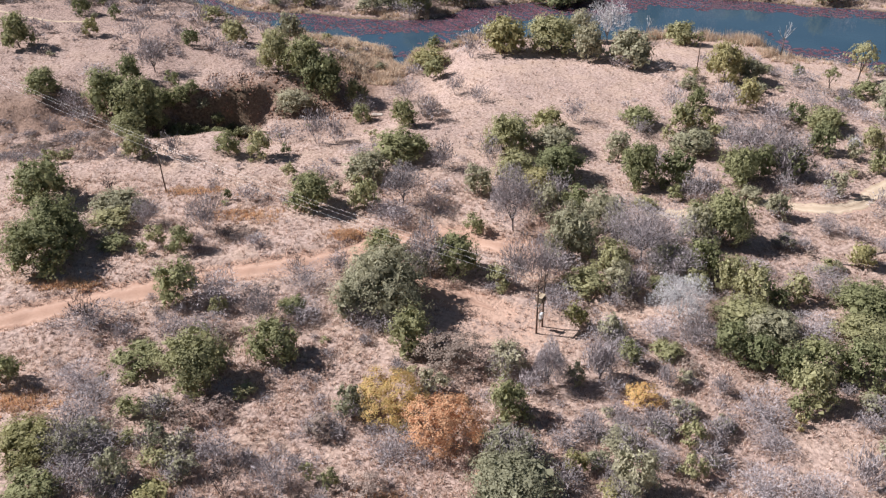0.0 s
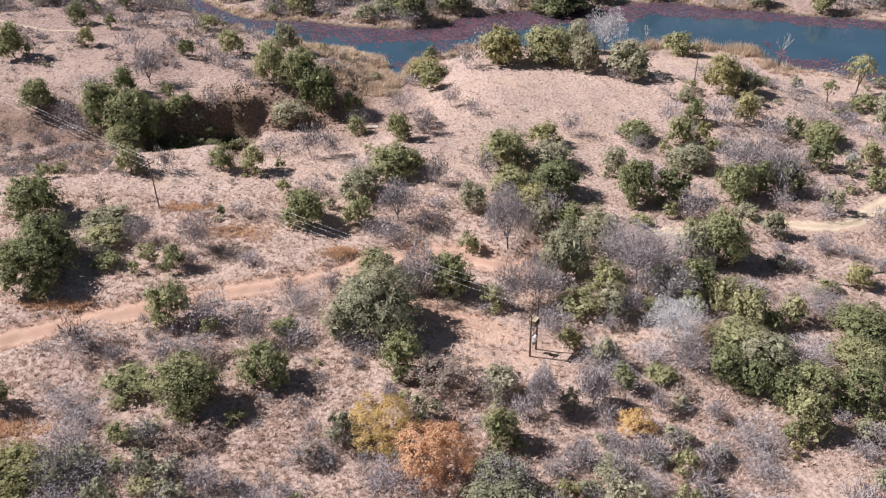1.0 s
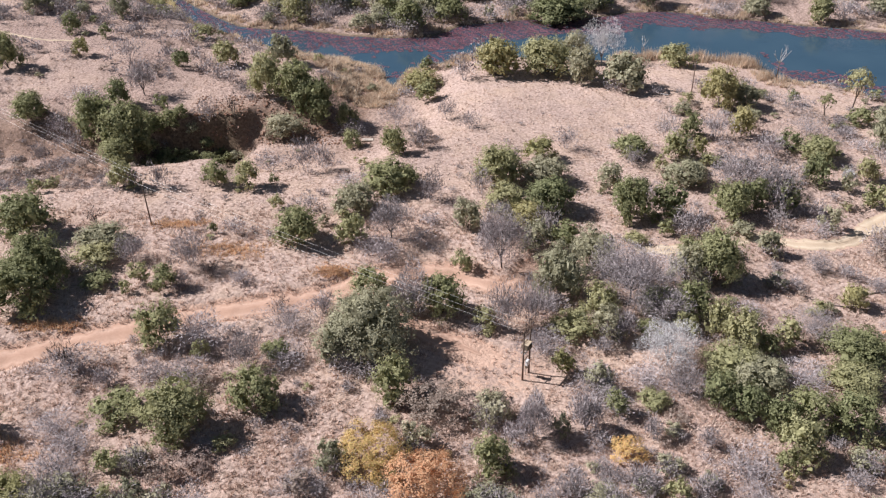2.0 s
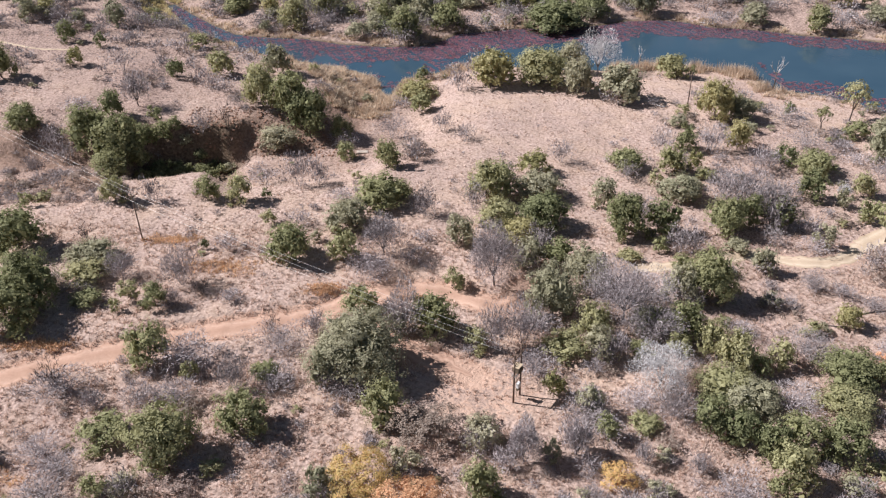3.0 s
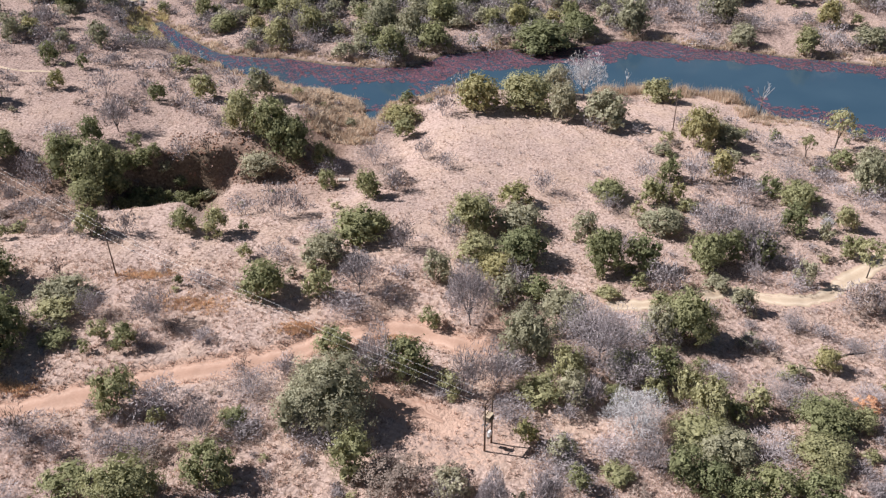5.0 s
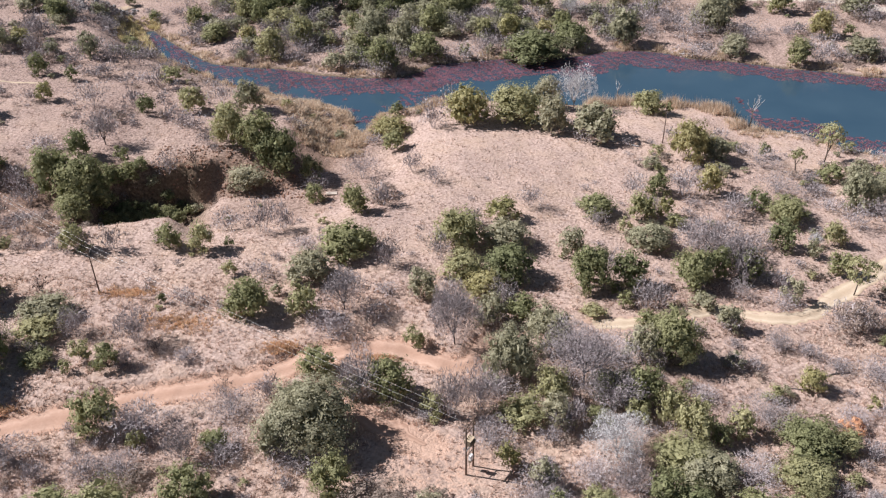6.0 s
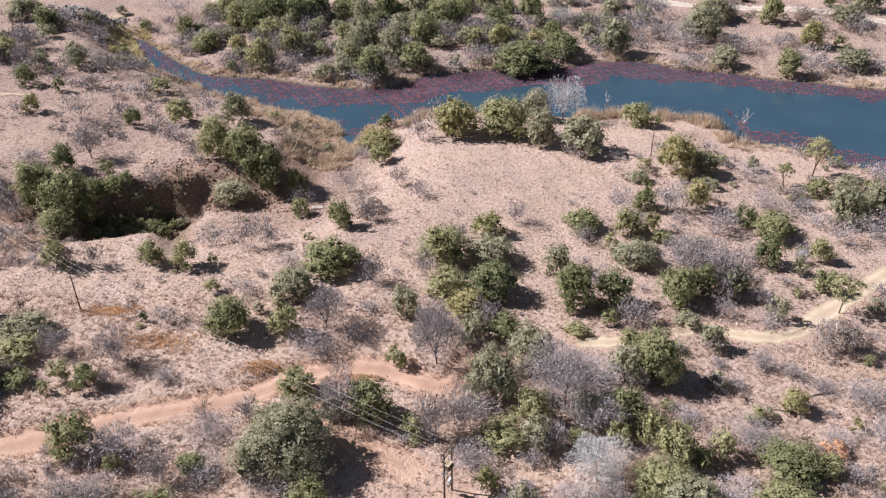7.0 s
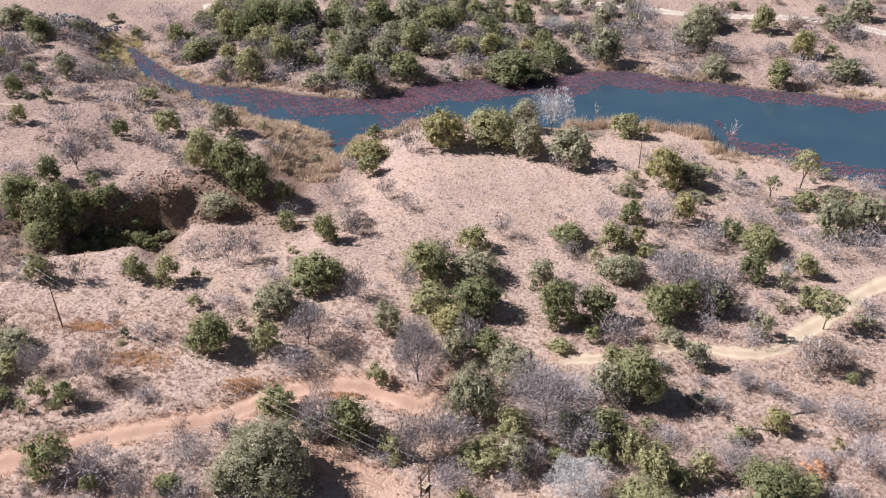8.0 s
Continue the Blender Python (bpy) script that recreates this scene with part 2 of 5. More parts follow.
MAIN_TRACK = [(-90, 66), (-62, 78), (-49, 83.9), (-43.1, 86.3), (-37.8, 88.2), (-32.2, 90.8), (-25.9, 92.6), (-19.3, 94.2), (-14.8, 95.8), (-12, 98),
              (-7.6, 100.6), (-2.9, 101.9), (2, 101.9), (5.2, 100.7), (8.3, 98.5), (10.6, 97.6), (13, 98.6), (15, 102.5)]
YARD_TRACK = [(-7.2, 97.5), (-5.5, 93.4), (-2.8, 89.5), (-0.7, 87), (2.2, 85.1), (4.6, 84.0), (6.4, 82.9)]
SAND_PATH = [(31, 107.5), (36.7, 107.7), (41, 108.4), (45.8, 109.8), (49.8, 111.4), (53.4, 111.2), (56, 109.6), (60.1, 109), (64.8, 110), (69.5, 114.2),
             (74, 117.2), (78, 120.4), (82, 123.4), (86.3, 126.5), (92, 129.5), (100, 132)]
FAR_ROAD = [(20, 312), (59, 294), (76, 288), (93, 279), (110, 274), (127, 271), (139, 266), (149, 256), (165, 240), (230, 215)]

FOOT_PATH = [(-109.9, 205.0), (-99.5, 199.6), (-94.3, 196.9), (-90.1, 196.2), (-86.1, 196.1), (-83.1, 196.1)]


def smooth(a, b, v):
    t = np.clip((v - a) / (b - a), 0, 1)
    return t * t * (3 - 2 * t)


def line_distance(points, x, y):
    """The distance from x, y to a broken line, and how far along it the nearest place lies."""
    best, along, run = np.full(np.shape(x), 1e9), np.zeros(np.shape(x)), 0.0
    for (ax, ay), (bx, by) in zip(points, points[1:]):
        size = math.hypot(bx - ax, by - ay)
        t = np.clip(((x - ax) * (bx - ax) + (y - ay) * (by - ay)) / size**2, 0, 1)
        d = np.hypot(x - ax - t * (bx - ax), y - ay - t * (by - ay))
        along = np.where(d < best, run + t * size, along)
        best, run = np.minimum(best, d), run + size
    return best, along


def shore_distance(x, y):
    """The distance to the waterline: minus inside the water."""
    ring = NEAR_SHORE + FAR_SHORE[::-1]
    d = line_distance(ring + ring[:1], x, y)[0]
    inside = np.zeros(np.shape(x), bool)
    for (ax, ay), (bx, by) in zip(ring, ring[1:] + ring[:1]):
        if ay != by:
            inside ^= ((ay > y) != (by > y)) & (x < (bx - ax) * (y - ay) / (by - ay) + ax)
    return np.where(inside, -d, d)


def ripple(x, y):
    return (np.sin(0.31 * x + 0.12 * y) * np.sin(0.27 * y - 0.09 * x + 1.3) + 0.6 * np.sin(0.71 * x - 0.43 * y + 0.7) * np.sin(0.63 * y + 0.35 * x)
            + 0.35 * np.sin(1.7 * x + 0.9 * y) * np.sin(1.5 * y - 1.1 * x + 2.0))


def ground_z(x, y):
    """The height of the ground over the water at x, y (numbers or arrays)."""
    x, y = np.asarray(x, float), np.asarray(y, float)
    z = np.maximum(4.1 - 0.038 * np.clip(x, -150, 200), 0.9) + 1.2 * smooth(155, 185, y) * smooth(-45, -75, x)
    z = z + 1.6 * smooth(72, 40, y) + 0.15 * ripple(x, y)
    z = z - 0.55 * smooth(3.0, 2.2, line_distance(MAIN_TRACK, x, y)[0])
    d, _ = line_distance(GULLY, x, y)
    beyond = y > np.interp(x, [p[0] for p in GULLY], [p[1] for p in GULLY])
    pit = smooth(-58, -55, x) * smooth(-33, -40, x)
    lip = np.clip(12.5 - 0.3 * (x + 57), 6.5, 12.5)
    wall = np.where(beyond, smooth(3 + (lip - 6.5) * pit, 15 + (lip - 15) * pit, d + 0.8 * ripple(x, y)), smooth(3, 24 - 12 * pit, d))
    z = (0.5 + 1.9 * smooth(-54, -60, x) - 3.2 * pit + 0.1 * ripple(x, y)) * (1 - wall) + z * wall
    d = shore_distance(x, y)
    over = (y > np.interp(x, [p[0] for p in NEAR_SHORE], [p[1] for p in NEAR_SHORE]) + 6) & (d > 0)
    z = np.where(over, 0.06 * np.clip(d, 0, 200) + 0.25 * smooth(0, 3, d) + 0.1 * ripple(x, y) * smooth(0, 10, d), z)
    dry = 0.3 * smooth(0, 1.5, d) + (z - 0.3) * smooth(0.5, 17, d)
    return np.where(d > 0, np.where(over, z, dry), -np.clip(0.25 * -d, 0, 1.6))

# ---- building helpers ----
def mesh_from(name, verts, faces, material, smooth_faces=False):
    me = bpy.data.meshes.new(name)
    me.from_pydata(verts, [], faces)
    me.materials.append(material)
    if smooth_faces:
        me.polygons.foreach_set("use_smooth", [True] * len(me.polygons))
    me.update()
    return me


def polygons(name, corners, material):
    """A mesh of loose polygons, all with the same number of corners: an array of shape (count, corners, 3)."""
    count, sides, _ = corners.shape
    me = bpy.data.meshes.new(name)
    me.vertices.add(count * sides)
    me.vertices.foreach_set("co", corners.astype(np.float32).ravel())
    me.loops.add(count * sides)
    me.loops.foreach_set("vertex_index", np.arange(count * sides, dtype=np.int32))
    me.polygons.add(count)
    me.polygons.foreach_set("loop_start", np.arange(0, count * sides, sides, dtype=np.int32))
    me.update(calc_edges=True)
    me.materials.append(material)
    return me


def part(name, bm, material, parent, label=""):
    """Links a bmesh as one mesh object under a thing or under a part."""
    me = bpy.data.meshes.new(name)
    bm.to_mesh(me)
    bm.free()
    me.materials.append(material)
    ob = new(name, me)
    ob.parent = parent
    return tagged(ob, label)


def part_mesh(name, me, parent, label=""):
    ob = new(name, me)
    ob.parent = parent
    return tagged(ob, label)


def tube(bm, points, radii, sides=8):
    """A tapered tube through points, closed at both ends."""
    rings = []
    for n, p in enumerate(points):
        a, b = Vector(points[max(n - 1, 0)]), Vector(points[min(n + 1, len(points) - 1)])
        turn = (b - a).to_track_quat("Z", "Y")
        rings.append([bm.verts.new(Vector(p) + turn @ Vector((radii[n] * math.cos(k * math.tau / sides), radii[n] * math.sin(k * math.tau / sides), 0))) for k in range(sides)])
    for low, high in zip(rings, rings[1:]):
        for k in range(sides):
            bm.faces.new((low[k], low[(k + 1) % sides], high[(k + 1) % sides], high[k])).smooth = True
    bm.faces.new(rings[0][::-1])
    bm.faces.new(rings[-1])


def bar(bm, size, m, bevel=0.02):
    """A bevelled box of that size at the pose m."""
    made = bmesh.ops.create_cube(bm, size=1.0, matrix=m @ Matrix.Diagonal((*size, 1)))
    if bevel:
        edges = list({e for v in made["verts"] for e in v.link_edges})
        bmesh.ops.bevel(bm, geom=edges, offset=bevel, segments=1, affect="EDGES")


def height(x, y):
    return float(ground_z(x, y))


def place(x, y, sink=0.0):
    return Vector((x, y, height(x, y) - sink))


# ---- ground ----
def steps(low, high, fine, reach):
    """Even steps between low and high, then ever wider ones out to reach."""
    inner, out, gap = list(np.arange(low, high + fine, fine)), [], fine
    far = 0.0
    while far < reach:
        gap *= 1.22
        far += gap
        out.append(far)
    return np.array([low - d for d in out[::-1]] + inner + [inner[-1] + d for d in out])


def build_ground():
    xs, ys = steps(-105, 140, 0.9, 2600), steps(38, 285, 0.9, 2600)
    gx, gy = np.meshgrid(xs, ys)
    z = ground_z(gx, gy)
    dry = shore_distance(gx, gy)
    fine = 0.05 * (np.sin(2.9 * gx + 1.3 * gy) * np.sin(2.3 * gy - 1.9 * gx)) + 0.04 * np.random.rand(*gx.shape)
    tracks = np.minimum(line_distance(MAIN_TRACK, gx, gy)[0], line_distance(YARD_TRACK, gx, gy)[0])
    paths = np.minimum.reduce([tracks] + [line_distance(line, gx, gy)[0] for line in (SAND_PATH, FAR_ROAD, FOOT_PATH)])
    z = z + fine * smooth(1.4, 3.2, paths) * (dry > 0)
    rows, cols = gx.shape
    index = np.arange(rows * cols).reshape(rows, cols)
    quads = np.stack([index[:-1, :-1], index[:-1, 1:], index[1:, 1:], index[1:, :-1]], -1).reshape(-1, 4)
    me = mesh_from("ground", np.stack([gx, gy, z], -1).reshape(-1, 3).tolist(), quads.tolist(), M_GROUND, True)
    yard = np.hypot((gx - 8) / 10.0, (gy - 80) / 6.5)
    clearing = np.maximum(0.5 * smooth(1.15, 0.55, yard), 0.42 * smooth(1.3, 0.6, np.hypot((gx + 2) / 16, (gy - 101) / 6)))
    worn = np.maximum(smooth(3.8, 1.6, tracks), clearing)
    worn = np.maximum(worn, 0.55 * smooth(3.5, 1.0, np.minimum(line_distance(SAND_PATH, gx, gy)[0], line_distance(FAR_ROAD, gx, gy)[0])))
    d, _ = line_distance(GULLY, gx, gy)
    beyond = gy > np.interp(gx, [p[0] for p in GULLY], [p[1] for p in GULLY])
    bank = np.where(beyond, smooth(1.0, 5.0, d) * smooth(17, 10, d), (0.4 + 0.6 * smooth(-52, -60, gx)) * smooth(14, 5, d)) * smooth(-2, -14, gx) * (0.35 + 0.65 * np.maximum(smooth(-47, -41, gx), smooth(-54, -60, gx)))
    # first term wet shore, second the hollow's shade put into the ground colour
    damp_and_shade = np.maximum(smooth(2.2, 0.2, dry), 0.85 * smooth(-60, -55, gx) * smooth(-33, -40, gx) * smooth(12, 8, d))
    rank = np.maximum(np.maximum(0.42 * smooth(82, 66, gy + 0.15 * gx), 0.4 * smooth(18, 34, gx) * smooth(128, 112, gy) + 0.25 * smooth(106, 120, gy) * smooth(172, 160, gy)), np.maximum(0.95 * smooth(-40, -58, gx) * smooth(128, 150, gy), np.maximum(0.85 * smooth(214, 224, gy), 0.75 * smooth(14, -4, gx) * smooth(132, 146, gy)))) * (0.75 + 0.3 * ripple(0.35 * gx, 0.35 * gy))
    for name, values in (("rank", np.clip(rank, 0, 1)), ("worn", worn), ("bank", 0.6 * bank), ("damp_and_shade", damp_and_shade)):
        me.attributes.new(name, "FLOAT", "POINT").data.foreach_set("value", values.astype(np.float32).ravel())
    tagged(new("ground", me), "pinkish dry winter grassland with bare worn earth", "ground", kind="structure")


build_ground()


def build_track(name, line, width, material, label, lift=0.035, seed=1, taper=0, ragged=0.16):
    """A worn track with ragged edges and two shallow wheel ruts, laid on the ground."""
    rng = np.random.default_rng(seed)
    pts = []
    for (ax, ay), (bx, by) in zip(line, line[1:]):
        count = max(2, int(math.hypot(bx - ax, by - ay) / 0.6))
        pts += [(ax + (bx - ax) * k / count, ay + (by - ay) * k / count) for k in range(count)]
    pts = np.array(pts + [line[-1]], float)
    for _ in range(6):
        pts[1:-1] = 0.25 * pts[:-2] + 0.5 * pts[1:-1] + 0.25 * pts[2:]
    ahead = np.gradient(pts, axis=0)
    side = np.stack([-ahead[:, 1], ahead[:, 0]], 1) / np.linalg.norm(ahead, axis=1)[:, None]
    across = np.array([-0.5, -0.42, -0.3, -0.18, 0.0, 0.18, 0.3, 0.42, 0.5])
    sink = np.array([-0.03, 0.01, -0.035, 0.0, 0.03, 0.0, -0.035, 0.01, -0.03])
    wide = width * (1 + 0.12 * np.sin(np.arange(len(pts)) * 0.37) + ragged * rng.standard_normal(len(pts)))
    if taper:
        wide = wide * np.minimum(1, 0.15 + np.arange(len(pts))[::-1] / taper)
    grid = pts[:, None] + side[:, None] * (across[None, :, None] * wide[:, None, None])
    z = ground_z(grid[..., 0], grid[..., 1]) + lift + sink
    n, m = z.shape
    index = np.arange(n * m).reshape(n, m)
    quads = np.stack([index[:-1, :-1], index[1:, :-1], index[1:, 1:], index[:-1, 1:]], -1).reshape(-1, 4)
    me = mesh_from(name, np.concatenate([grid, z[..., None]], -1).reshape(-1, 3).tolist(), quads.tolist(), material, True)
    wheels = np.tile(np.array([0.0, 0.25, 1.0, 0.45, 0.1, 0.45, 1.0, 0.25, 0.0]), n)
    me.attributes.new("wheels", "FLOAT", "POINT").data.foreach_set("value", wheels.astype(np.float32))
    return tagged(new(name, me), label, "dirt track", kind="structure")


build_track("road_main", MAIN_TRACK, 4.0, M_EARTH, "orange-pink dirt track worn through dry grass", 0.035, 1, 9)
build_track("road_yard", YARD_TRACK, 3.0, M_EARTH, "orange dirt branch track to the transformer poles", 0.05, 2, 7)
build_track("path_sand", SAND_PATH[3:10], 2.6, M_SAND, "narrow pale sandy path between bushes", 0.04, 3)
build_track("path_sand_east", SAND_PATH[9:], 3.3, M_SAND, "wider pale sandy path running to the pond", 0.055, 6, 0, 0.05)
build_track("path_sand_west", SAND_PATH[0:3], 2.4, M_SAND, "short patch of bare pale sand", 0.04, 7)
build_track("path_foot", FOOT_PATH, 0.8, M_SAND, "thin pale footpath across the rise", 0.05, 8)
build_track("road_far", FAR_ROAD, 4.6, M_GRAVEL, "pale gravel road beyond the water", 0.05, 4)


def build_water():
    ring = NEAR_SHORE + FAR_SHORE[::-1]
    bm = bmesh.new()
    bm.faces.new([bm.verts.new((x, y, 0.0)) for x, y in ring])
    bmesh.ops.triangulate(bm, faces=bm.faces[:])
    me = bpy.data.meshes.new("water")
    bm.to_mesh(me)
    bm.free()
    me.materials.append(M_WATER)
    tagged(new("water", me), "still dark teal pond water reflecting the sky", "water", kind="structure")


build_water()


# ---- plants: how a crown, a bare shrub and a trunk are made ----
def unit(v):
    return v / np.maximum(np.linalg.norm(v, axis=-1, keepdims=True), 1e-6)


def dome(rng, count, low=-0.55):
    """Directions over a bush's outline, and how far the outline lies from the middle in each (lumpy)."""
    way = unit(rng.standard_normal((count, 3)))
    way[:, 2] = np.where(way[:, 2] < low, -way[:, 2], way[:, 2])
    a, b, c = rng.uniform(0, math.tau, 3)
    turn = np.arctan2(way[:, 1], way[:, 0])
    lump = 1 + 0.16 * np.sin(2 * turn + a) + 0.14 * np.sin(3 * turn + b + 2 * way[:, 2]) + 0.10 * np.sin(5 * turn + c - 3 * way[:, 2])
    return way, lump


def fill_out(spot, radius, tall):
    """Scales what grew to the given radius and height."""
    wide = np.percentile(np.hypot(spot[:, 0], spot[:, 1]), 88)
    return np.array([radius / wide, radius / wide, tall / np.percentile(spot[:, 2], 98)])


def lobes_of(rng, radius, tall, foot, count):
    """The round masses that make up a crown: a skirt near the ground, shoulders, and a top that stands off the middle."""
    middles, sizes = [], []
    span = tall - foot
    for n in range(count):
        turn, level = math.tau * (0.618 * n + rng.uniform(-0.09, 0.09)), (n + 0.5) / count
        size = radius * rng.uniform(0.34, 0.52) * (1.12 - 0.35 * abs(level - 0.45))
        reach = (radius - size) * (1.1 - 0.62 * level**1.8) * rng.uniform(0.72, 1.2)
        squat = min(1.15, max(0.6, span / (2 * radius)))
        middles.append((reach * math.cos(turn), reach * math.sin(turn), foot + size * squat * 0.8 + (span - 1.75 * size * squat) * level**0.9))
        sizes.append((size, size, size * squat))
    return np.array(middles), np.array(sizes)


def inner_leaves(rng, middles, sizes, count):
    """The shaded inside of a crown: broad sprays of leaves deep in every lobe."""
    n = len(middles) * count
    home = np.repeat(np.arange(len(middles)), count)
    spot = middles[home] + unit(rng.standard_normal((n, 3))) * sizes[home] * rng.uniform(0.1, 0.68, (n, 1))
    normal = unit(rng.standard_normal((n, 3)))
    u = unit(np.cross(normal, rng.standard_normal((n, 3))))
    v = np.cross(normal, u)
    size = sizes[home][:, :1] * rng.uniform(0.2, 0.4, (n, 1))
    return np.stack([spot + u * size, spot + v * size * 0.7 - normal * size * 0.3, spot - u * size, spot - v * size * 0.7 - normal * size * 0.3], 1)


def crown_mesh(name, seed, radius, tall, foot, lobes, leaves, leaf, material, gaps=0.0):
    """A crown of many small sprigs, gathered in tufts over the lobes, round a dense inside."""
    rng = np.random.default_rng(seed)
    middles, sizes = lobes_of(rng, radius, tall, foot, lobes)
    tufts = 22
    way = unit(rng.standard_normal((lobes * tufts, 3)) + np.array([0, 0, 0.25]))
    home = np.repeat(np.arange(lobes), tufts)
    bulge = rng.uniform(0.72, 1.06, len(home))
    keep = rng.random(len(home)) > gaps
    # drop tufts that lie deep inside a neighbouring lobe
    tip = middles[home] + way * sizes[home] * bulge[:, None]
    deep = np.min(np.linalg.norm((tip[:, None] - middles[None]) / sizes[None], axis=2) + 9.0 * (home[:, None] == np.arange(lobes)[None]), axis=1)
    keep &= deep > 0.55
    way, home, bulge, tip = way[keep], home[keep], bulge[keep], tip[keep]
    pick = rng.integers(0, len(home), leaves)
    out = unit(rng.standard_normal((leaves, 3)) + 0.75 * way[pick] + np.array([0, 0, 0.2]))
    spot = tip[pick] + out * sizes[home[pick]] * rng.uniform(0.05, 0.46, (leaves, 1))
    spot[:, 2] = np.maximum(spot[:, 2], 0.04 + foot * 0.8)
    stretch = fill_out(spot, radius, tall)
    spot = spot * stretch
    normal = unit(0.35 * out + way[pick] + 0.5 * unit(middles[home[pick]] - np.array([0, 0, 0.3 * tall])) + 0.38 * rng.standard_normal((leaves, 3)))
    u = unit(np.cross(normal, rng.standard_normal((leaves, 3))))
    v = np.cross(normal, u)
    size = leaf * rng.uniform(0.5, 1.4, (leaves, 1))
    fold = normal * size * 0.25
    corners = np.stack([spot + u * size, spot + v * size * 0.62 - fold, spot - u * size, spot - v * size * 0.62 - fold], 1)
    inner = inner_leaves(rng, middles, sizes, 22) * stretch if gaps < 0.25 else corners[:0]
    inner[..., 2] = np.maximum(inner[..., 2], 0.0)
    return polygons(name, np.concatenate([corners, inner]), material)


def twig_cloud(seed, radius, tall, count, long, wide, foot=0.0, hollow=0.0):
    """Fine twigs that fan out from the foot and fill a dome: blades of four corners."""
    rng = np.random.default_rng(seed)
    way, lump = dome(rng, count, -0.25)
    share = (hollow + (1 - hollow) * rng.random(count) ** 0.55) * lump
    mid = foot + 0.34 * (tall - foot)
    spot = way * share[:, None] * np.stack([np.full(count, radius)] * 2 + [np.where(way[:, 2] > 0, tall - mid, mid - foot)], -1) + np.array([0, 0, mid])
    spot[:, 2] = np.maximum(spot[:, 2], 0.05)
    spot = spot * fill_out(spot, radius, tall)
    lean = unit(spot - np.array([0, 0, foot - 0.25 * tall]) + 0.95 * radius * rng.standard_normal((count, 3)))
    half = lean * long * rng.uniform(0.4, 1.2, (count, 1)) * 0.5
    side = unit(np.cross(lean, rng.standard_normal((count, 3)))) * wide * rng.uniform(0.6, 1.4, (count, 1))
    return np.stack([spot - half - side, spot - half + side, spot + half + side * 0.4, spot + half - side * 0.4], 1)


def branches(rng, start, way, length, thick, level, out, spread=0.7, rise=0.25, forks=3):
    """Grows a limb and its forks; each piece goes to out as start, end, two radii, level."""
    bend = Vector(rng.standard_normal(3)) * 0.16
    mid = start + way * length * 0.5 + bend * length * 0.35
    end = mid + (way + bend).normalized() * length * 0.5
    out.append((start, mid, thick, thick * 0.8, level))
    out.append((mid, end, thick * 0.8, thick * 0.55, level))
    if level == 0:
        return
    for k in range(forks + (1 if rng.random() < 0.4 else 0)):
        t = rng.uniform(0.35, 1.0)
        foot = start.lerp(mid, t * 2) if t < 0.5 else mid.lerp(end, t * 2 - 1)
        turned = (way + Vector(rng.standard_normal(3)) * spread + Vector((0, 0, rise))).normalized()
        branches(rng, foot, turned, length * rng.uniform(0.5, 0.78), thick * 0.5, level - 1, out, spread, rise, forks)


def limb_mesh(name, pieces, material, sides=5, least=0.0):
    bm = bmesh.new()
    for a, b, ra, rb, _ in pieces:
        if ra >= least:
            tube(bm, [a, b], [ra, rb], sides)
    me = bpy.data.meshes.new(name)
    bm.to_mesh(me)
    bm.free()
    me.materials.append(material)
    return me


def trunk_pieces(seed, radius, tall, stems, low, thick):
    """Stems from the ground into the crown."""
    rng, out = np.random.default_rng(seed), []
    for k in range(stems):
        lean = Vector((rng.uniform(-1, 1) * radius / tall * 0.8, rng.uniform(-1, 1) * radius / tall * 0.8, 1)).normalized()
        foot = Vector((0, 0, -0.25))
        branches(rng, foot, lean, tall * low, thick, 2, out, 0.6, 0.35, 2)
    return out


def bare_pieces(seed, radius, tall, stems, level, forks, thick, trunk=0.0):
    """A leafless shrub or tree that fills its bowl-shaped outline."""
    rng, out = np.random.default_rng(seed), []
    foot = Vector((0, 0, -0.2))
    if trunk:
        top = Vector((rng.uniform(-0.2, 0.2), rng.uniform(-0.2, 0.2), tall * trunk))
        out.append((foot, top, thick * 1.9, thick * 1.5, 9))
        foot = top
    for k in range(stems):
        turn = math.tau * (k + rng.uniform(-0.3, 0.3)) / stems
        lean = rng.uniform(0.25, 1.0) * radius / max(tall * (1 - trunk), 0.1)
        way = Vector((math.cos(turn) * lean, math.sin(turn) * lean, rng.uniform(0.75, 1.1))).normalized()
        branches(rng, foot + Vector((math.cos(turn), math.sin(turn), 0)) * 0.12, way, 0.62 * math.hypot(radius, tall * (1 - trunk)) * rng.uniform(0.7, 1.0), thick, level, out, 0.75, 0.2, forks)
    # draw in what grew past the outline
    lim = Vector((radius, radius, tall))
    kept = []
    for a, b, ra, rb, lev in out:
        if b.z < 0.02 and lev < 3:
            continue
        kept.append((Vector([max(-l, min(l, c)) for c, l in zip(a, lim)]), Vector([max(-l, min(l, c)) for c, l in zip(b, lim)]), ra, rb, lev))
    return kept


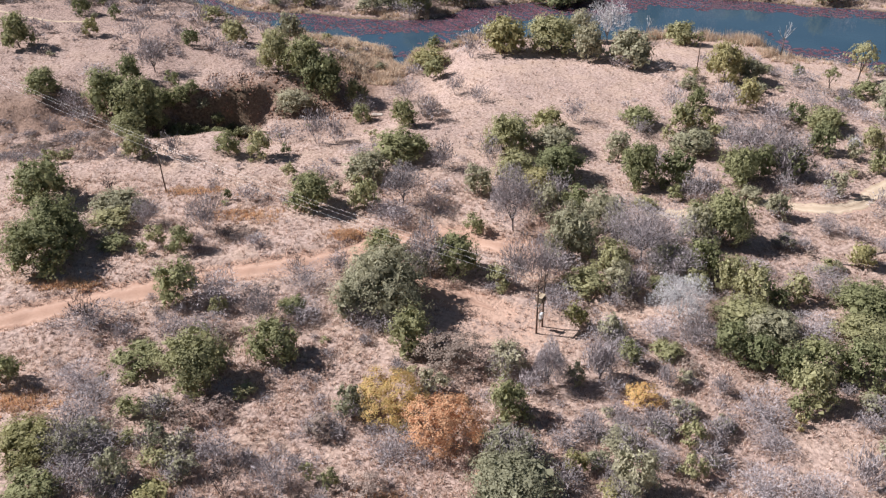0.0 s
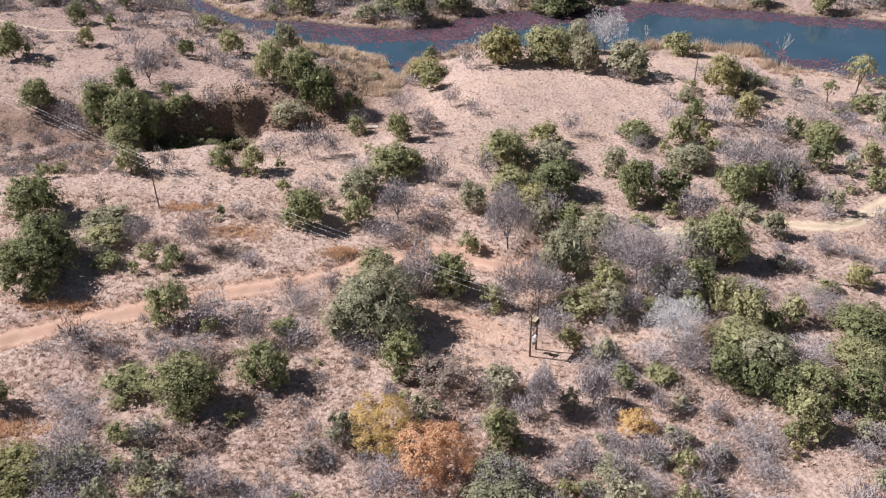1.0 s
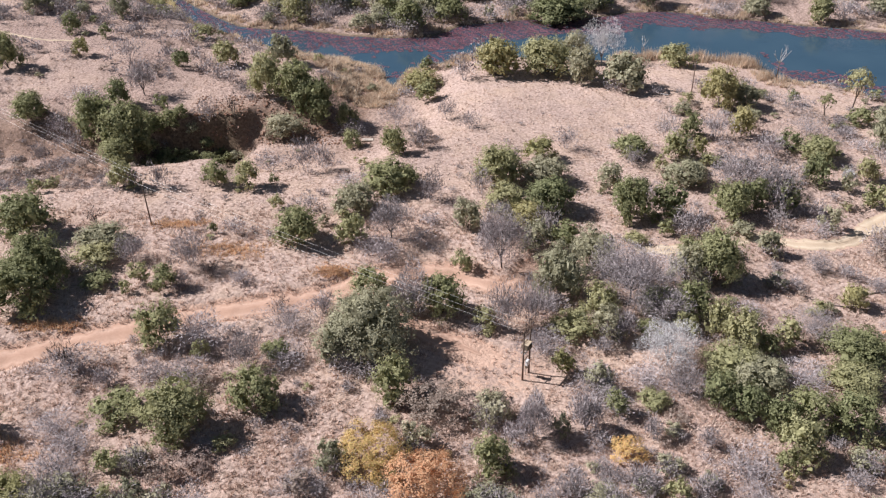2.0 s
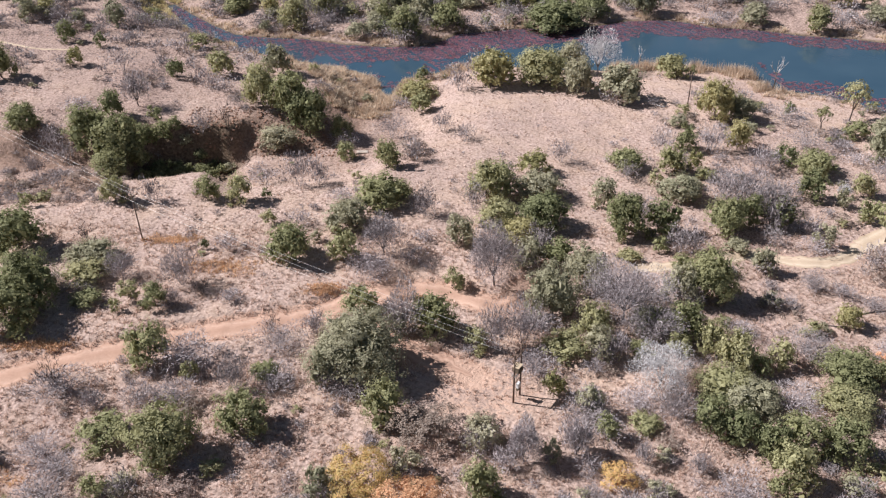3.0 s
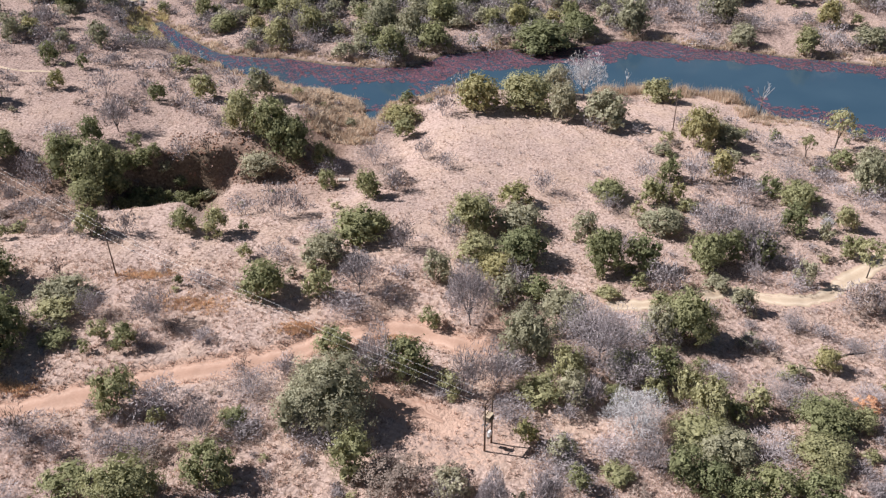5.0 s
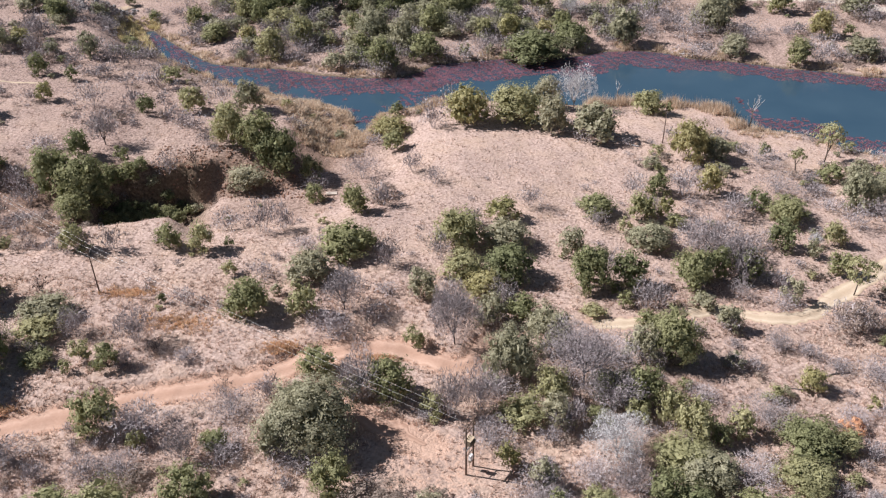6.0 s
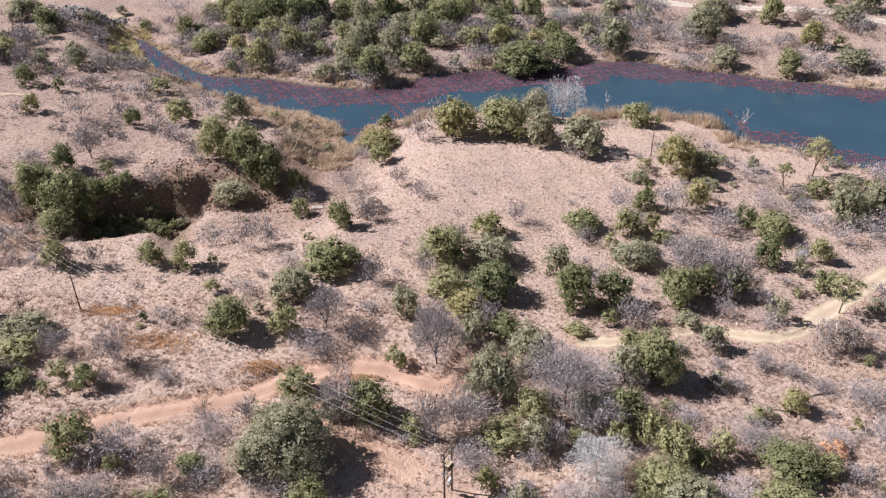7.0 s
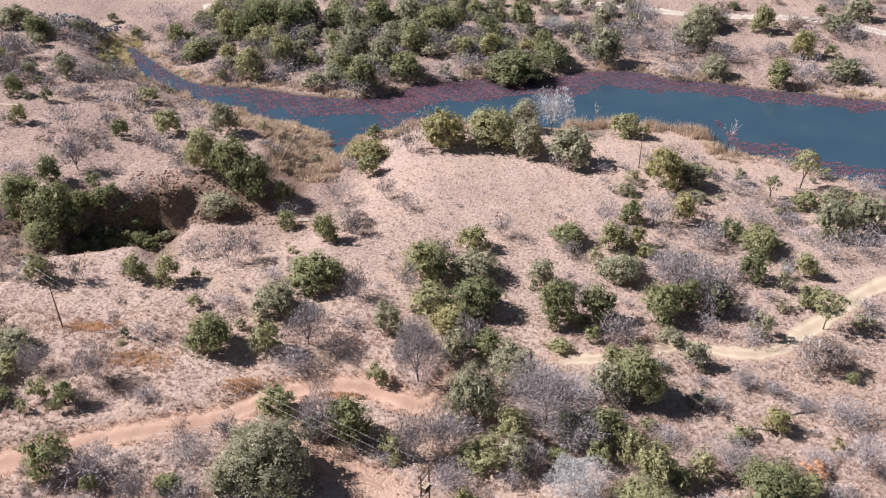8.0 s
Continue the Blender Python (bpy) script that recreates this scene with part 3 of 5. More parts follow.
# kind: thing's name, category, leaf material, words
LEAFY = {
    "g": ("evergreen_bush", "bush", M_GREEN, "dense dark green evergreen bush"),
    "o": ("olive_bush", "bush", M_OLIVE, "olive green leafy bush"),
    "b": ("grey_green_bush", "bush", M_GREY, "greyish green open-crowned bush"),
    "p": ("yellow_green_bush", "bush", M_PALE, "pale yellow-green bush"),
    "y": ("yellow_tree", "tree", M_YELLOW, "small tree in yellow autumn leaf"),
    "r": ("orange_tree", "tree", M_ORANGE, "small tree in orange autumn leaf"),
    "u": ("umbrella_tree", "tree", M_OLIVE, "flat-topped olive tree on a bare dark trunk"),
    "d": ("brown_shrub", "shrub", M_BROWN, "low shrub with dry brown leaves"),
}
BARE = {
    "s": ("leafless_shrub", "shrub", M_TWIG, "grey leafless twiggy shrub"),
    "t": ("bare_tree", "tree", M_TWIG, "grey leafless tree with dark trunk"),
    "w": ("pale_bare_tree", "tree", M_WHITE, "pale silvery leafless tree"),
    "k": ("dead_shrub", "shrub", M_BLACK, "dark dead shrub with tangled branches"),
}
# size class: model radius, height, lobes, sprigs, sprig size
SIZES = {"tiny": (0.8, 1.2, 4, 240, 0.092), "small": (1.3, 2.2, 6, 700, 0.107), "middle": (2.4, 4.0, 10, 2100, 0.123), "large": (4.2, 6.6, 17, 5800, 0.135), "huge": (6.0, 9.5, 26, 12500, 0.138)}
TWIGS = {"tiny": 230, "small": 800, "middle": 2200, "large": 4800, "huge": 7600}
TWIG_DETAIL = ((0.95, 1.05), (0.36, 1.75), (0.16, 3.1))
DETAIL = ((1.0, 1.0), (0.52, 1.3), (0.26, 1.75))  # share of sprigs, and their size: near, middle, far
MODELS = {}
STANDING, BRUSH = [], []


def leafy_models(kind, size, far):
    """Four models of a kind and size, each a trunk mesh and a crown mesh; plants far off have fewer, larger sprigs."""
    if (kind, size, far) not in MODELS:
        radius, tall, lobes, sprigs, leaf = SIZES[size]
        made = []
        for n in range(4):
            seed = sum(map(ord, kind + size)) * 10 + n
            gaps = {"b": 0.16, "y": 0.27, "r": 0.27, "d": 0.35, "o": 0.08, "p": 0.1, "u": 0.34}.get(kind, 0.02)
            stems = trunk_pieces(seed, radius, tall, 3 if size in ("tiny", "small") else 4, 0.30, 0.02 + 0.02 * radius)
            if kind == "u":
                stems = bare_pieces(seed, radius * 0.7, tall * 0.8, 4, 1, 2, 0.05 + 0.01 * radius, 0.4)
            foot = {"y": 0.3 * tall, "r": 0.24 * tall, "u": 0.5 * tall}.get(kind, 0.0)
            share, scale = DETAIL[far]
            if kind in "yr":  # fine feathery leaf, light through it
                share, scale = share * 2.1, scale * 0.8
            made.append((limb_mesh("trunk", stems, M_BARK, 4, 0.03 + 0.02 * far), crown_mesh("crown", seed, radius, tall, foot, lobes, round(sprigs * share), leaf * scale, LEAFY[kind][2], gaps)))
        MODELS[kind, size, far] = radius, tall, made
    return MODELS[kind, size, far]


def bare_models(kind, size, far):
    """The same for leafless plants: stems and limbs, and a cloud of twigs."""
    if (kind, size, far) not in MODELS:
        radius, tall = SIZES[size][:2]
        if kind in "sk":
            tall *= 0.8
        count, wide = round(TWIGS[size] * TWIG_DETAIL[far][0]), 0.024 * TWIG_DETAIL[far][1]
        made = []
        for n in range(3):
            seed = sum(map(ord, kind + size)) * 10 + n
            if kind in "sk":
                wood = bare_pieces(seed, radius * 0.9, tall * 0.9, 7, 2, 2, 0.02 + 0.008 * radius)
                cloud = twig_cloud(seed, radius, tall, count if kind == "s" else count // 4, 0.42, wide)
            else:
                wood = bare_pieces(seed, radius * 0.9, tall * 0.95, 7, 3, 2, 0.04 + 0.012 * radius, 0.2)
                cloud = twig_cloud(seed, radius, tall, count * (2 if kind == "w" else 5) // (1 if kind == "w" else 2), 0.4, wide * (0.8 if kind == "w" else 1.0), 0.12 * tall, 0.25)
            bark = M_WHITE if kind == "w" else M_BLACK if kind in "kt" else M_TWIG
            made.append((limb_mesh("trunk", [p for p in wood if p[4] >= 1 or kind in "kw"], bark, 3), polygons("crown", cloud, BARE[kind][2])))
        MODELS[kind, size, far] = radius, tall, made
    return MODELS[kind, size, far]


def setting(x, y):
    """Where a plant stands, in words."""
    if shore_distance(np.array(x), np.array(y)) < 9:
        return "on the water's edge"
    if min(line_distance(line, np.array(x), np.array(y))[0] for line in (MAIN_TRACK, YARD_TRACK)) < 7:
        return "beside the dirt track"
    if line_distance(SAND_PATH, np.array(x), np.array(y))[0] < 6:
        return "beside the sandy path"
    if line_distance(GULLY, np.array(x), np.array(y))[0] < 15:
        return "on the gully's bank"
    if math.hypot(x - 11, y - 78) < 12:
        return "near the transformer poles"
    return "in dry grass" if y < 215 else "in the far thicket"


def plant(kind, x, y, r, h, model=0, turn=0.0):
    """Sets one plant of a kind with that crown radius and height on the ground."""
    size = "tiny" if r < 0.95 else "small" if r < 1.85 else "middle" if r < 3.3 else "large" if r < 5.2 else "huge"
    name, category, _, words = (LEAFY.get(kind) or BARE.get(kind))
    far = 0 if y < 105 else 1 if y < 170 or kind == "w" else 2
    radius, tall, made = leafy_models(kind, size, far) if kind in LEAFY else bare_models(kind, size, far)
    trunk, crown = made[model % len(made)]
    root = new(name)
    root.empty_display_size = 0.3
    root.matrix_basis = Matrix.LocRotScale(place(x, y), Euler((0, 0, radians(turn))), (r / radius, r / radius, h / tall))
    big = {"tiny": "very small ", "small": "small ", "middle": "", "large": "large ", "huge": "very large "}[size]
    tagged(root, big + words + " " + setting(x, y), category, words + "s")
    STANDING.append((kind, x, y, r))
    part_mesh("trunk", trunk, root, "dark branching stems" if kind in LEAFY else "")
    part_mesh("crown", crown, root, "" if kind in LEAFY else "haze of fine bare twigs")


# ---- plants, as they stand ----
# near slope and yard
plant("b", 17.5, 52.9, 2.3, 5.3, 1, 155)
plant("b", 6.0, 52.9, 4.2, 3.4, 0, 202)
plant("b", -33.4, 53.7, 1.7, 1.3, 3, 79)
plant("b", -32.0, 54.3, 1.7, 3.8, 0, 34)
plant("b", -25.9, 55.3, 1.8, 2.3, 0, 205)
plant("b", 6.1, 57.6, 2.9, 3.6, 2, 30)
plant("b", -27.0, 58.9, 1.8, 2.2, 1, 266)
plant("b", 17.5, 59.2, 2.1, 1.7, 2, 141)
plant("b", -37.4, 59.3, 2.8, 2.3, 1, 54)
plant("b", -29.7, 59.3, 1.8, 2.8, 2, 109)
plant("b", -10.4, 63.7, 1.8, 4.1, 0, 328)
plant("b", 25.3, 63.9, 1.6, 1.8, 2, 139)
plant("b", -31.4, 64.7, 1.9, 1.5, 1, 84)
plant("b", -1.6, 67.1, 1.8, 3.7, 2, 148)
plant("b", 14.4, 69.2, 1.3, 2.9, 2, 44)
plant("b", 7.1, 71.6, 2.2, 3.8, 2, 343)
plant("b", 19.9, 76.7, 1.7, 3.8, 3, 259)
plant("b", 39.6, 77.5, 3.5, 3.4, 1, 91)
plant("b", -11.2, 81.9, 2.5, 5.8, 1, 242)
plant("d", -7.8, 52.2, 2.2, 1.9, 2, 45)
plant("d", -27.6, 62.3, 1.4, 2.9, 2, 3)
plant("d", -24.9, 64.1, 2.1, 1.8, 2, 293)
plant("d", 28.1, 71.3, 1.6, 1.4, 2, 260)
plant("d", 0.6, 72.7, 3.8, 3.3, 1, 211)
plant("d", 7.5, 74.9, 1.4, 1.2, 3, 306)
plant("d", -26.9, 77.1, 1.9, 1.6, 2, 220)
plant("g", 38.1, 64.0, 1.5, 2.5, 3, 82)
plant("g", -49.1, 69.2, 2.0, 4.1, 1, 156)
plant("g", 47.4, 70.0, 2.7, 5.2, 2, 22)
plant("g", 39.5, 70.3, 2.1, 4.8, 0, 23)
plant("g", 43.2, 71.0, 3.0, 4.6, 3, 320)
plant("g", -34.9, 72.1, 3.0, 2.4, 2, 265)
plant("g", 36.5, 72.5, 2.8, 4.2, 3, 358)
plant("g", 21.3, 72.5, 1.5, 3.4, 2, 74)
plant("g", 33.4, 73.8, 2.3, 5.3, 1, 34)
plant("g", -18.9, 82.3, 1.9, 2.3, 3, 103)
plant("g", 53.4, 82.6, 4.0, 3.8, 3, 141)
plant("g", 42.8, 83.3, 1.7, 3.6, 1, 182)
plant("k", -21.4, 52.5, 2.3, 4.7, 3, 301)
plant("k", -43.7, 79.9, 1.6, 4.7, 2, 324)
plant("o", -39.2, 52.9, 2.6, 2.1, 1, 165)
plant("o", -11.4, 53.5, 1.0, 2.4, 0, 31)
plant("o", 23.6, 54.5, 1.4, 3.1, 1, 142)
plant("o", -13.8, 54.5, 0.9, 2.2, 1, 62)
plant("o", -28.9, 56.8, 1.6, 1.8, 2, 90)
plant("o", 25.0, 59.4, 1.4, 3.1, 2, 235)
plant("o", -4.3, 61.8, 1.4, 1.1, 0, 21)
plant("o", 6.4, 63.6, 2.3, 5.1, 2, 357)
plant("o", -33.5, 64.2, 1.6, 2.4, 0, 146)
plant("o", 39.7, 65.6, 2.6, 5.7, 2, 9)
plant("o", -22.3, 67.2, 1.4, 1.3, 2, 147)
plant("o", -28.0, 69.5, 4.1, 6.4, 2, 78)
plant("o", -20.0, 73.9, 3.0, 5.0, 3, 317)
plant("o", 26.2, 74.1, 2.1, 1.7, 0, 150)
plant("o", -4.3, 75.3, 2.5, 5.8, 1, 227)
plant("o", 50.6, 76.9, 3.6, 2.9, 2, 69)
plant("o", 37.4, 80.1, 3.9, 3.1, 2, 195)
plant("o", -28.3, 82.3, 1.2, 2.6, 1, 169)
plant("o", 58.0, 82.5, 2.1, 3.0, 0, 186)
plant("p", 15.5, 52.4, 1.5, 1.2, 0, 232)
plant("p", -28.0, 52.7, 1.8, 1.4, 1, 186)
plant("p", 12.4, 55.5, 1.3, 2.9, 2, 148)
plant("p", -41.8, 58.7, 3.6, 2.9, 0, 224)
plant("p", 37.2, 61.9, 0.9, 1.7, 1, 217)
plant("p", 16.2, 79.6, 1.5, 3.3, 1, 58)
plant("r", -0.4, 59.7, 3.8, 5.1, 0, 31)
plant("s", 34.6, 51.8, 2.5, 2.1, 0, 86)
plant("s", 29.6, 52.3, 2.8, 2.4, 1, 310)
plant("s", 40.2, 53.5, 1.7, 4.5, 0, 279)
plant("s", -16.6, 53.7, 2.5, 3.8, 3, 298)
plant("s", 11.2, 53.8, 1.6, 2.6, 1, 164)
plant("s", -37.0, 54.6, 2.3, 1.9, 0, 62)
plant("s", 20.6, 55.9, 1.9, 3.2, 2, 209)
plant("s", -23.1, 57.3, 2.3, 2.9, 1, 244)
plant("s", -35.6, 58.1, 2.9, 2.5, 1, 123)
plant("s", -5.6, 58.2, 2.7, 2.3, 3, 210)
plant("s", 33.0, 59.1, 2.1, 1.8, 3, 18)
plant("s", -38.5, 63.0, 3.1, 2.6, 1, 215)
plant("s", 33.6, 63.3, 3.1, 2.7, 3, 127)
plant("s", -38.7, 67.1, 2.1, 1.9, 3, 110)
plant("s", -24.6, 67.1, 1.7, 1.4, 3, 96)
plant("s", 30.5, 67.4, 1.2, 2.4, 0, 18)
plant("s", 9.2, 67.9, 1.5, 2.5, 2, 129)
plant("s", 18.7, 68.0, 1.5, 1.8, 1, 269)
plant("s", 24.6, 68.7, 1.1, 3.1, 1, 118)
plant("s", -41.7, 69.7, 2.3, 2.0, 3, 133)
plant("s", 19.4, 74.4, 3.7, 3.1, 1, 166)
plant("s", 30.0, 76.0, 2.4, 4.2, 0, 161)
plant("s", -38.3, 77.2, 1.4, 2.3, 0, 291)
plant("s", 45.1, 77.7, 3.0, 2.5, 3, 334)
plant("s", 26.0, 77.9, 2.5, 2.1, 0, 253)
plant("s", -32.9, 77.9, 2.3, 2.5, 3, 47)
plant("s", -29.1, 78.4, 2.5, 2.2, 3, 107)
plant("s", -43.1, 79.6, 3.1, 2.6, 1, 172)
plant("s", -8.8, 80.0, 3.0, 2.6, 2, 336)
plant("s", -22.3, 80.3, 2.1, 5.2, 3, 328)
plant("s", -17.8, 81.1, 2.6, 2.2, 2, 215)
plant("s", 14.1, 83.6, 2.9, 2.7, 1, 335)
plant("t", 11.5, 69.0, 1.9, 5.4, 2, 173)
plant("t", 17.4, 70.1, 1.6, 4.5, 3, 254)
plant("w", 29.3, 81.1, 3.7, 5.5, 0, 143)
plant("y", 3.4, 54.1, 0.8, 0.8, 1, 22)
plant("y", -6.1, 64.7, 3.6, 3.9, 3, 317)
plant("y", 21.3, 66.0, 2.0, 1.9, 1, 137)
# along the track and in the middle field
plant("b", -7.7, 84.1, 5.6, 7.7, 0, 85)
plant("b", 23.0, 86.6, 2.1, 4.5, 3, 291)
plant("b", -3.0, 91.6, 1.7, 3.3, 3, 206)
plant("b", 17.9, 95.5, 3.5, 7.9, 3, 111)
plant("b", 36.5, 99.0, 2.6, 6.0, 0, 108)
plant("b", 23.6, 101.9, 3.5, 6.5, 1, 6)
plant("b", 51.0, 106.6, 1.9, 4.3, 2, 59)
plant("b", 15.8, 107.5, 2.3, 4.9, 3, 195)
plant("b", -49.1, 108.0, 3.7, 3.0, 1, 281)
plant("b", 48.7, 112.0, 2.0, 2.2, 0, 103)
plant("b", 6.0, 113.7, 2.3, 5.1, 1, 343)
plant("b", 63.2, 113.7, 1.8, 4.1, 2, 287)
plant("b", -16.5, 113.9, 1.0, 1.9, 3, 269)
plant("b", -12.2, 118.8, 3.6, 4.5, 3, 13)
plant("b", 30.6, 126.6, 2.6, 4.9, 0, 17)
plant("b", 19.7, 128.9, 4.4, 4.4, 0, 250)
plant("b", 44.0, 129.0, 3.8, 4.1, 2, 311)
plant("d", 70.0, 106.4, 3.8, 4.0, 1, 21)
plant("g", 34.8, 90.9, 2.6, 5.9, 2, 40)
plant("g", 1.5, 91.5, 3.2, 6.0, 0, 152)
plant("g", 30.2, 91.6, 2.5, 4.7, 2, 38)
plant("g", -54.7, 93.0, 4.8, 6.7, 0, 278)
plant("g", -36.6, 97.0, 1.9, 3.6, 3, 195)
plant("g", -53.8, 98.0, 4.0, 7.3, 1, 159)
plant("g", 20.4, 108.5, 2.8, 4.1, 3, 119)
plant("g", -19.7, 108.9, 3.5, 5.7, 3, 204)
plant("g", -61.3, 111.0, 4.4, 6.4, 0, 39)
plant("g", -33.3, 111.6, 0.8, 1.9, 0, 317)
plant("g", 32.0, 116.9, 3.3, 7.4, 2, 262)
plant("g", 38.2, 117.5, 3.2, 6.0, 3, 212)
plant("g", 48.5, 118.1, 3.4, 5.7, 3, 34)
plant("g", 19.4, 119.5, 4.0, 5.6, 1, 326)
plant("g", 58.3, 119.8, 2.8, 5.4, 2, 245)
plant("g", 53.0, 120.0, 2.5, 5.8, 3, 60)
plant("g", -6.8, 126.1, 4.7, 5.0, 1, 190)
plant("g", -36.3, 127.0, 2.2, 4.6, 1, 90)
plant("g", -26.4, 127.1, 0.9, 2.1, 1, 167)
plant("g", -3.8, 127.6, 2.2, 3.5, 3, 173)
plant("g", 67.3, 129.4, 2.7, 5.2, 2, 277)
plant("k", -19.8, 91.7, 1.4, 2.9, 0, 86)
plant("k", -31.0, 100.0, 1.6, 2.3, 0, 331)
plant("k", -51.9, 113.5, 1.6, 3.1, 2, 61)
plant("k", -0.0, 122.9, 2.3, 6.6, 0, 249)
plant("o", 39.9, 84.7, 2.5, 5.6, 3, 269)
plant("o", 45.6, 85.3, 1.8, 4.1, 0, 266)
plant("o", -34.0, 85.3, 2.7, 5.8, 1, 210)
plant("o", 18.7, 87.5, 3.2, 3.0, 2, 182)
plant("o", 33.5, 87.7, 1.8, 3.0, 1, 92)
plant("o", 37.5, 87.9, 2.1, 4.8, 0, 346)
plant("o", 7.2, 88.4, 1.7, 3.2, 0, 312)
plant("o", 22.7, 90.7, 2.4, 5.5, 2, 278)
plant("o", 52.2, 91.4, 1.4, 2.2, 3, 290)
plant("o", -41.6, 95.5, 0.9, 2.2, 2, 259)
plant("o", -8.3, 96.3, 2.6, 3.5, 3, 313)
plant("o", -46.1, 97.4, 2.2, 1.8, 3, 200)
plant("o", -40.5, 98.5, 1.6, 3.1, 1, 128)
plant("o", 40.5, 99.7, 3.9, 7.9, 2, 338)
plant("o", 4.7, 102.4, 1.6, 3.2, 2, 68)
plant("o", -48.3, 103.3, 3.2, 2.6, 3, 42)
plant("o", 39.3, 107.4, 1.9, 2.2, 1, 345)
plant("o", -11.6, 108.9, 2.5, 5.3, 1, 146)
plant("o", 31.5, 109.8, 2.0, 1.6, 2, 101)
plant("o", 36.7, 112.2, 1.4, 2.3, 2, 345)
plant("o", -24.7, 119.2, 1.3, 2.3, 0, 39)
plant("o", 12.3, 119.7, 3.5, 4.4, 3, 330)
plant("o", 73.8, 121.5, 2.0, 4.1, 1, 168)
plant("o", -66.0, 125.6, 1.3, 2.9, 2, 167)
plant("o", -51.3, 126.0, 2.2, 5.0, 1, 153)
plant("o", -30.7, 126.5, 2.2, 5.0, 0, 309)
plant("o", 11.8, 128.2, 4.1, 7.1, 0, 268)
plant("p", 64.9, 89.9, 0.9, 2.2, 0, 183)
plant("p", 58.1, 93.6, 2.0, 3.4, 0, 81)
plant("p", 15.3, 115.0, 3.4, 3.6, 1, 299)
plant("r", 59.9, 85.5, 1.7, 1.9, 3, 338)
plant("s", 39.8, 84.4, 2.1, 1.8, 0, 59)
plant("s", -29.1, 84.6, 3.2, 4.1, 1, 333)
plant("s", 24.9, 86.2, 1.6, 4.3, 3, 345)
plant("s", 66.7, 86.5, 2.4, 5.5, 1, 316)
plant("s", 50.0, 87.3, 3.6, 3.0, 2, 352)
plant("s", 61.2, 87.5, 2.1, 1.8, 3, 306)
plant("s", -18.2, 88.1, 3.7, 3.2, 1, 250)
plant("s", 9.8, 88.3, 2.4, 7.1, 1, 158)
plant("s", 13.3, 89.4, 2.4, 6.9, 2, 117)
plant("s", -14.0, 91.1, 1.6, 3.2, 2, 275)
plant("s", 42.8, 91.3, 2.0, 1.9, 3, 204)
plant("s", -2.1, 91.9, 3.0, 7.2, 3, 160)
plant("s", 15.6, 92.7, 3.1, 2.7, 2, 224)
plant("s", 68.2, 95.1, 3.2, 2.7, 3, 301)
plant("s", -34.3, 97.3, 1.2, 2.5, 0, 128)
plant("s", 63.5, 97.7, 1.9, 1.6, 1, 276)
plant("s", -26.6, 98.3, 1.6, 1.6, 3, 354)
plant("s", -47.9, 100.3, 2.0, 1.7, 2, 206)
plant("s", -34.3, 102.0, 2.6, 5.8, 3, 319)
plant("s", -43.3, 103.9, 2.1, 4.2, 0, 79)
plant("s", -7.3, 104.9, 2.9, 3.1, 0, 234)
plant("s", 71.0, 106.2, 2.2, 4.8, 2, 309)
plant("s", 68.0, 107.0, 2.4, 4.6, 2, 46)
plant("s", -1.7, 108.2, 2.2, 3.0, 2, 247)
plant("s", 18.0, 111.2, 2.0, 4.9, 1, 327)
plant("s", -29.8, 111.4, 1.9, 2.7, 3, 309)
plant("s", 39.7, 112.0, 2.5, 4.5, 0, 76)
plant("s", 42.2, 112.2, 1.7, 4.3, 1, 35)
plant("s", 61.2, 112.2, 2.4, 2.0, 2, 67)
plant("s", 55.2, 114.4, 1.9, 3.1, 0, 83)
plant("s", 0.2, 114.5, 1.8, 1.6, 3, 297)
plant("s", 62.2, 117.1, 1.7, 3.3, 2, 9)
plant("s", 56.5, 118.1, 1.7, 4.5, 1, 80)
plant("s", -19.4, 118.9, 2.2, 2.6, 0, 105)
plant("s", 36.5, 121.4, 2.2, 4.3, 0, 162)
plant("s", 0.3, 122.1, 2.2, 4.9, 0, 62)
plant("s", 8.5, 124.9, 2.1, 5.1, 2, 31)
plant("s", 56.2, 125.5, 3.0, 6.4, 2, 312)
plant("s", -49.7, 125.7, 1.3, 3.6, 1, 76)
plant("s", -45.3, 125.8, 1.7, 4.1, 3, 66)
plant("s", -13.7, 127.2, 2.1, 1.8, 0, 286)
plant("s", 63.0, 129.0, 2.5, 3.7, 2, 355)
plant("s", 51.9, 129.2, 3.0, 4.7, 0, 282)
plant("t", 27.6, 94.6, 5.2, 8.8, 1, 257)
plant("t", 30.6, 90.6, 3.2, 4.6, 2, 75)
plant("t", 10.4, 102.5, 3.7, 9.5, 3, 78)
plant("t", -5.9, 110.3, 3.4, 6.4, 1, 152)
plant("u", 73.7, 115.5, 2.4, 6.8, 3, 259)
# gully, peninsula and shore
plant("b", 87.0, 143.8, 3.5, 7.3, 0, 192)
plant("b", 94.1, 145.6, 3.5, 6.8, 1, 83)
plant("b", 91.7, 154.5, 2.8, 4.0, 2, 263)
plant("b", -29.5, 156.3, 3.9, 4.4, 3, 275)
plant("b", 65.9, 163.4, 3.3, 4.8, 2, 205)
plant("b", 42.6, 173.3, 5.0, 7.3, 2, 87)
plant("b", 33.6, 176.5, 3.5, 7.9, 3, 31)
plant("b", -33.5, 184.6, 3.0, 7.0, 3, 14)
plant("b", 34.5, 194.1, 3.5, 7.9, 2, 346)
plant("d", -61.6, 130.0, 2.4, 2.0, 0, 155)
plant("d", -67.1, 131.5, 2.4, 2.2, 1, 43)
plant("d", -62.9, 138.9, 2.0, 2.8, 1, 59)
plant("d", -2.6, 146.7, 3.5, 2.9, 0, 118)
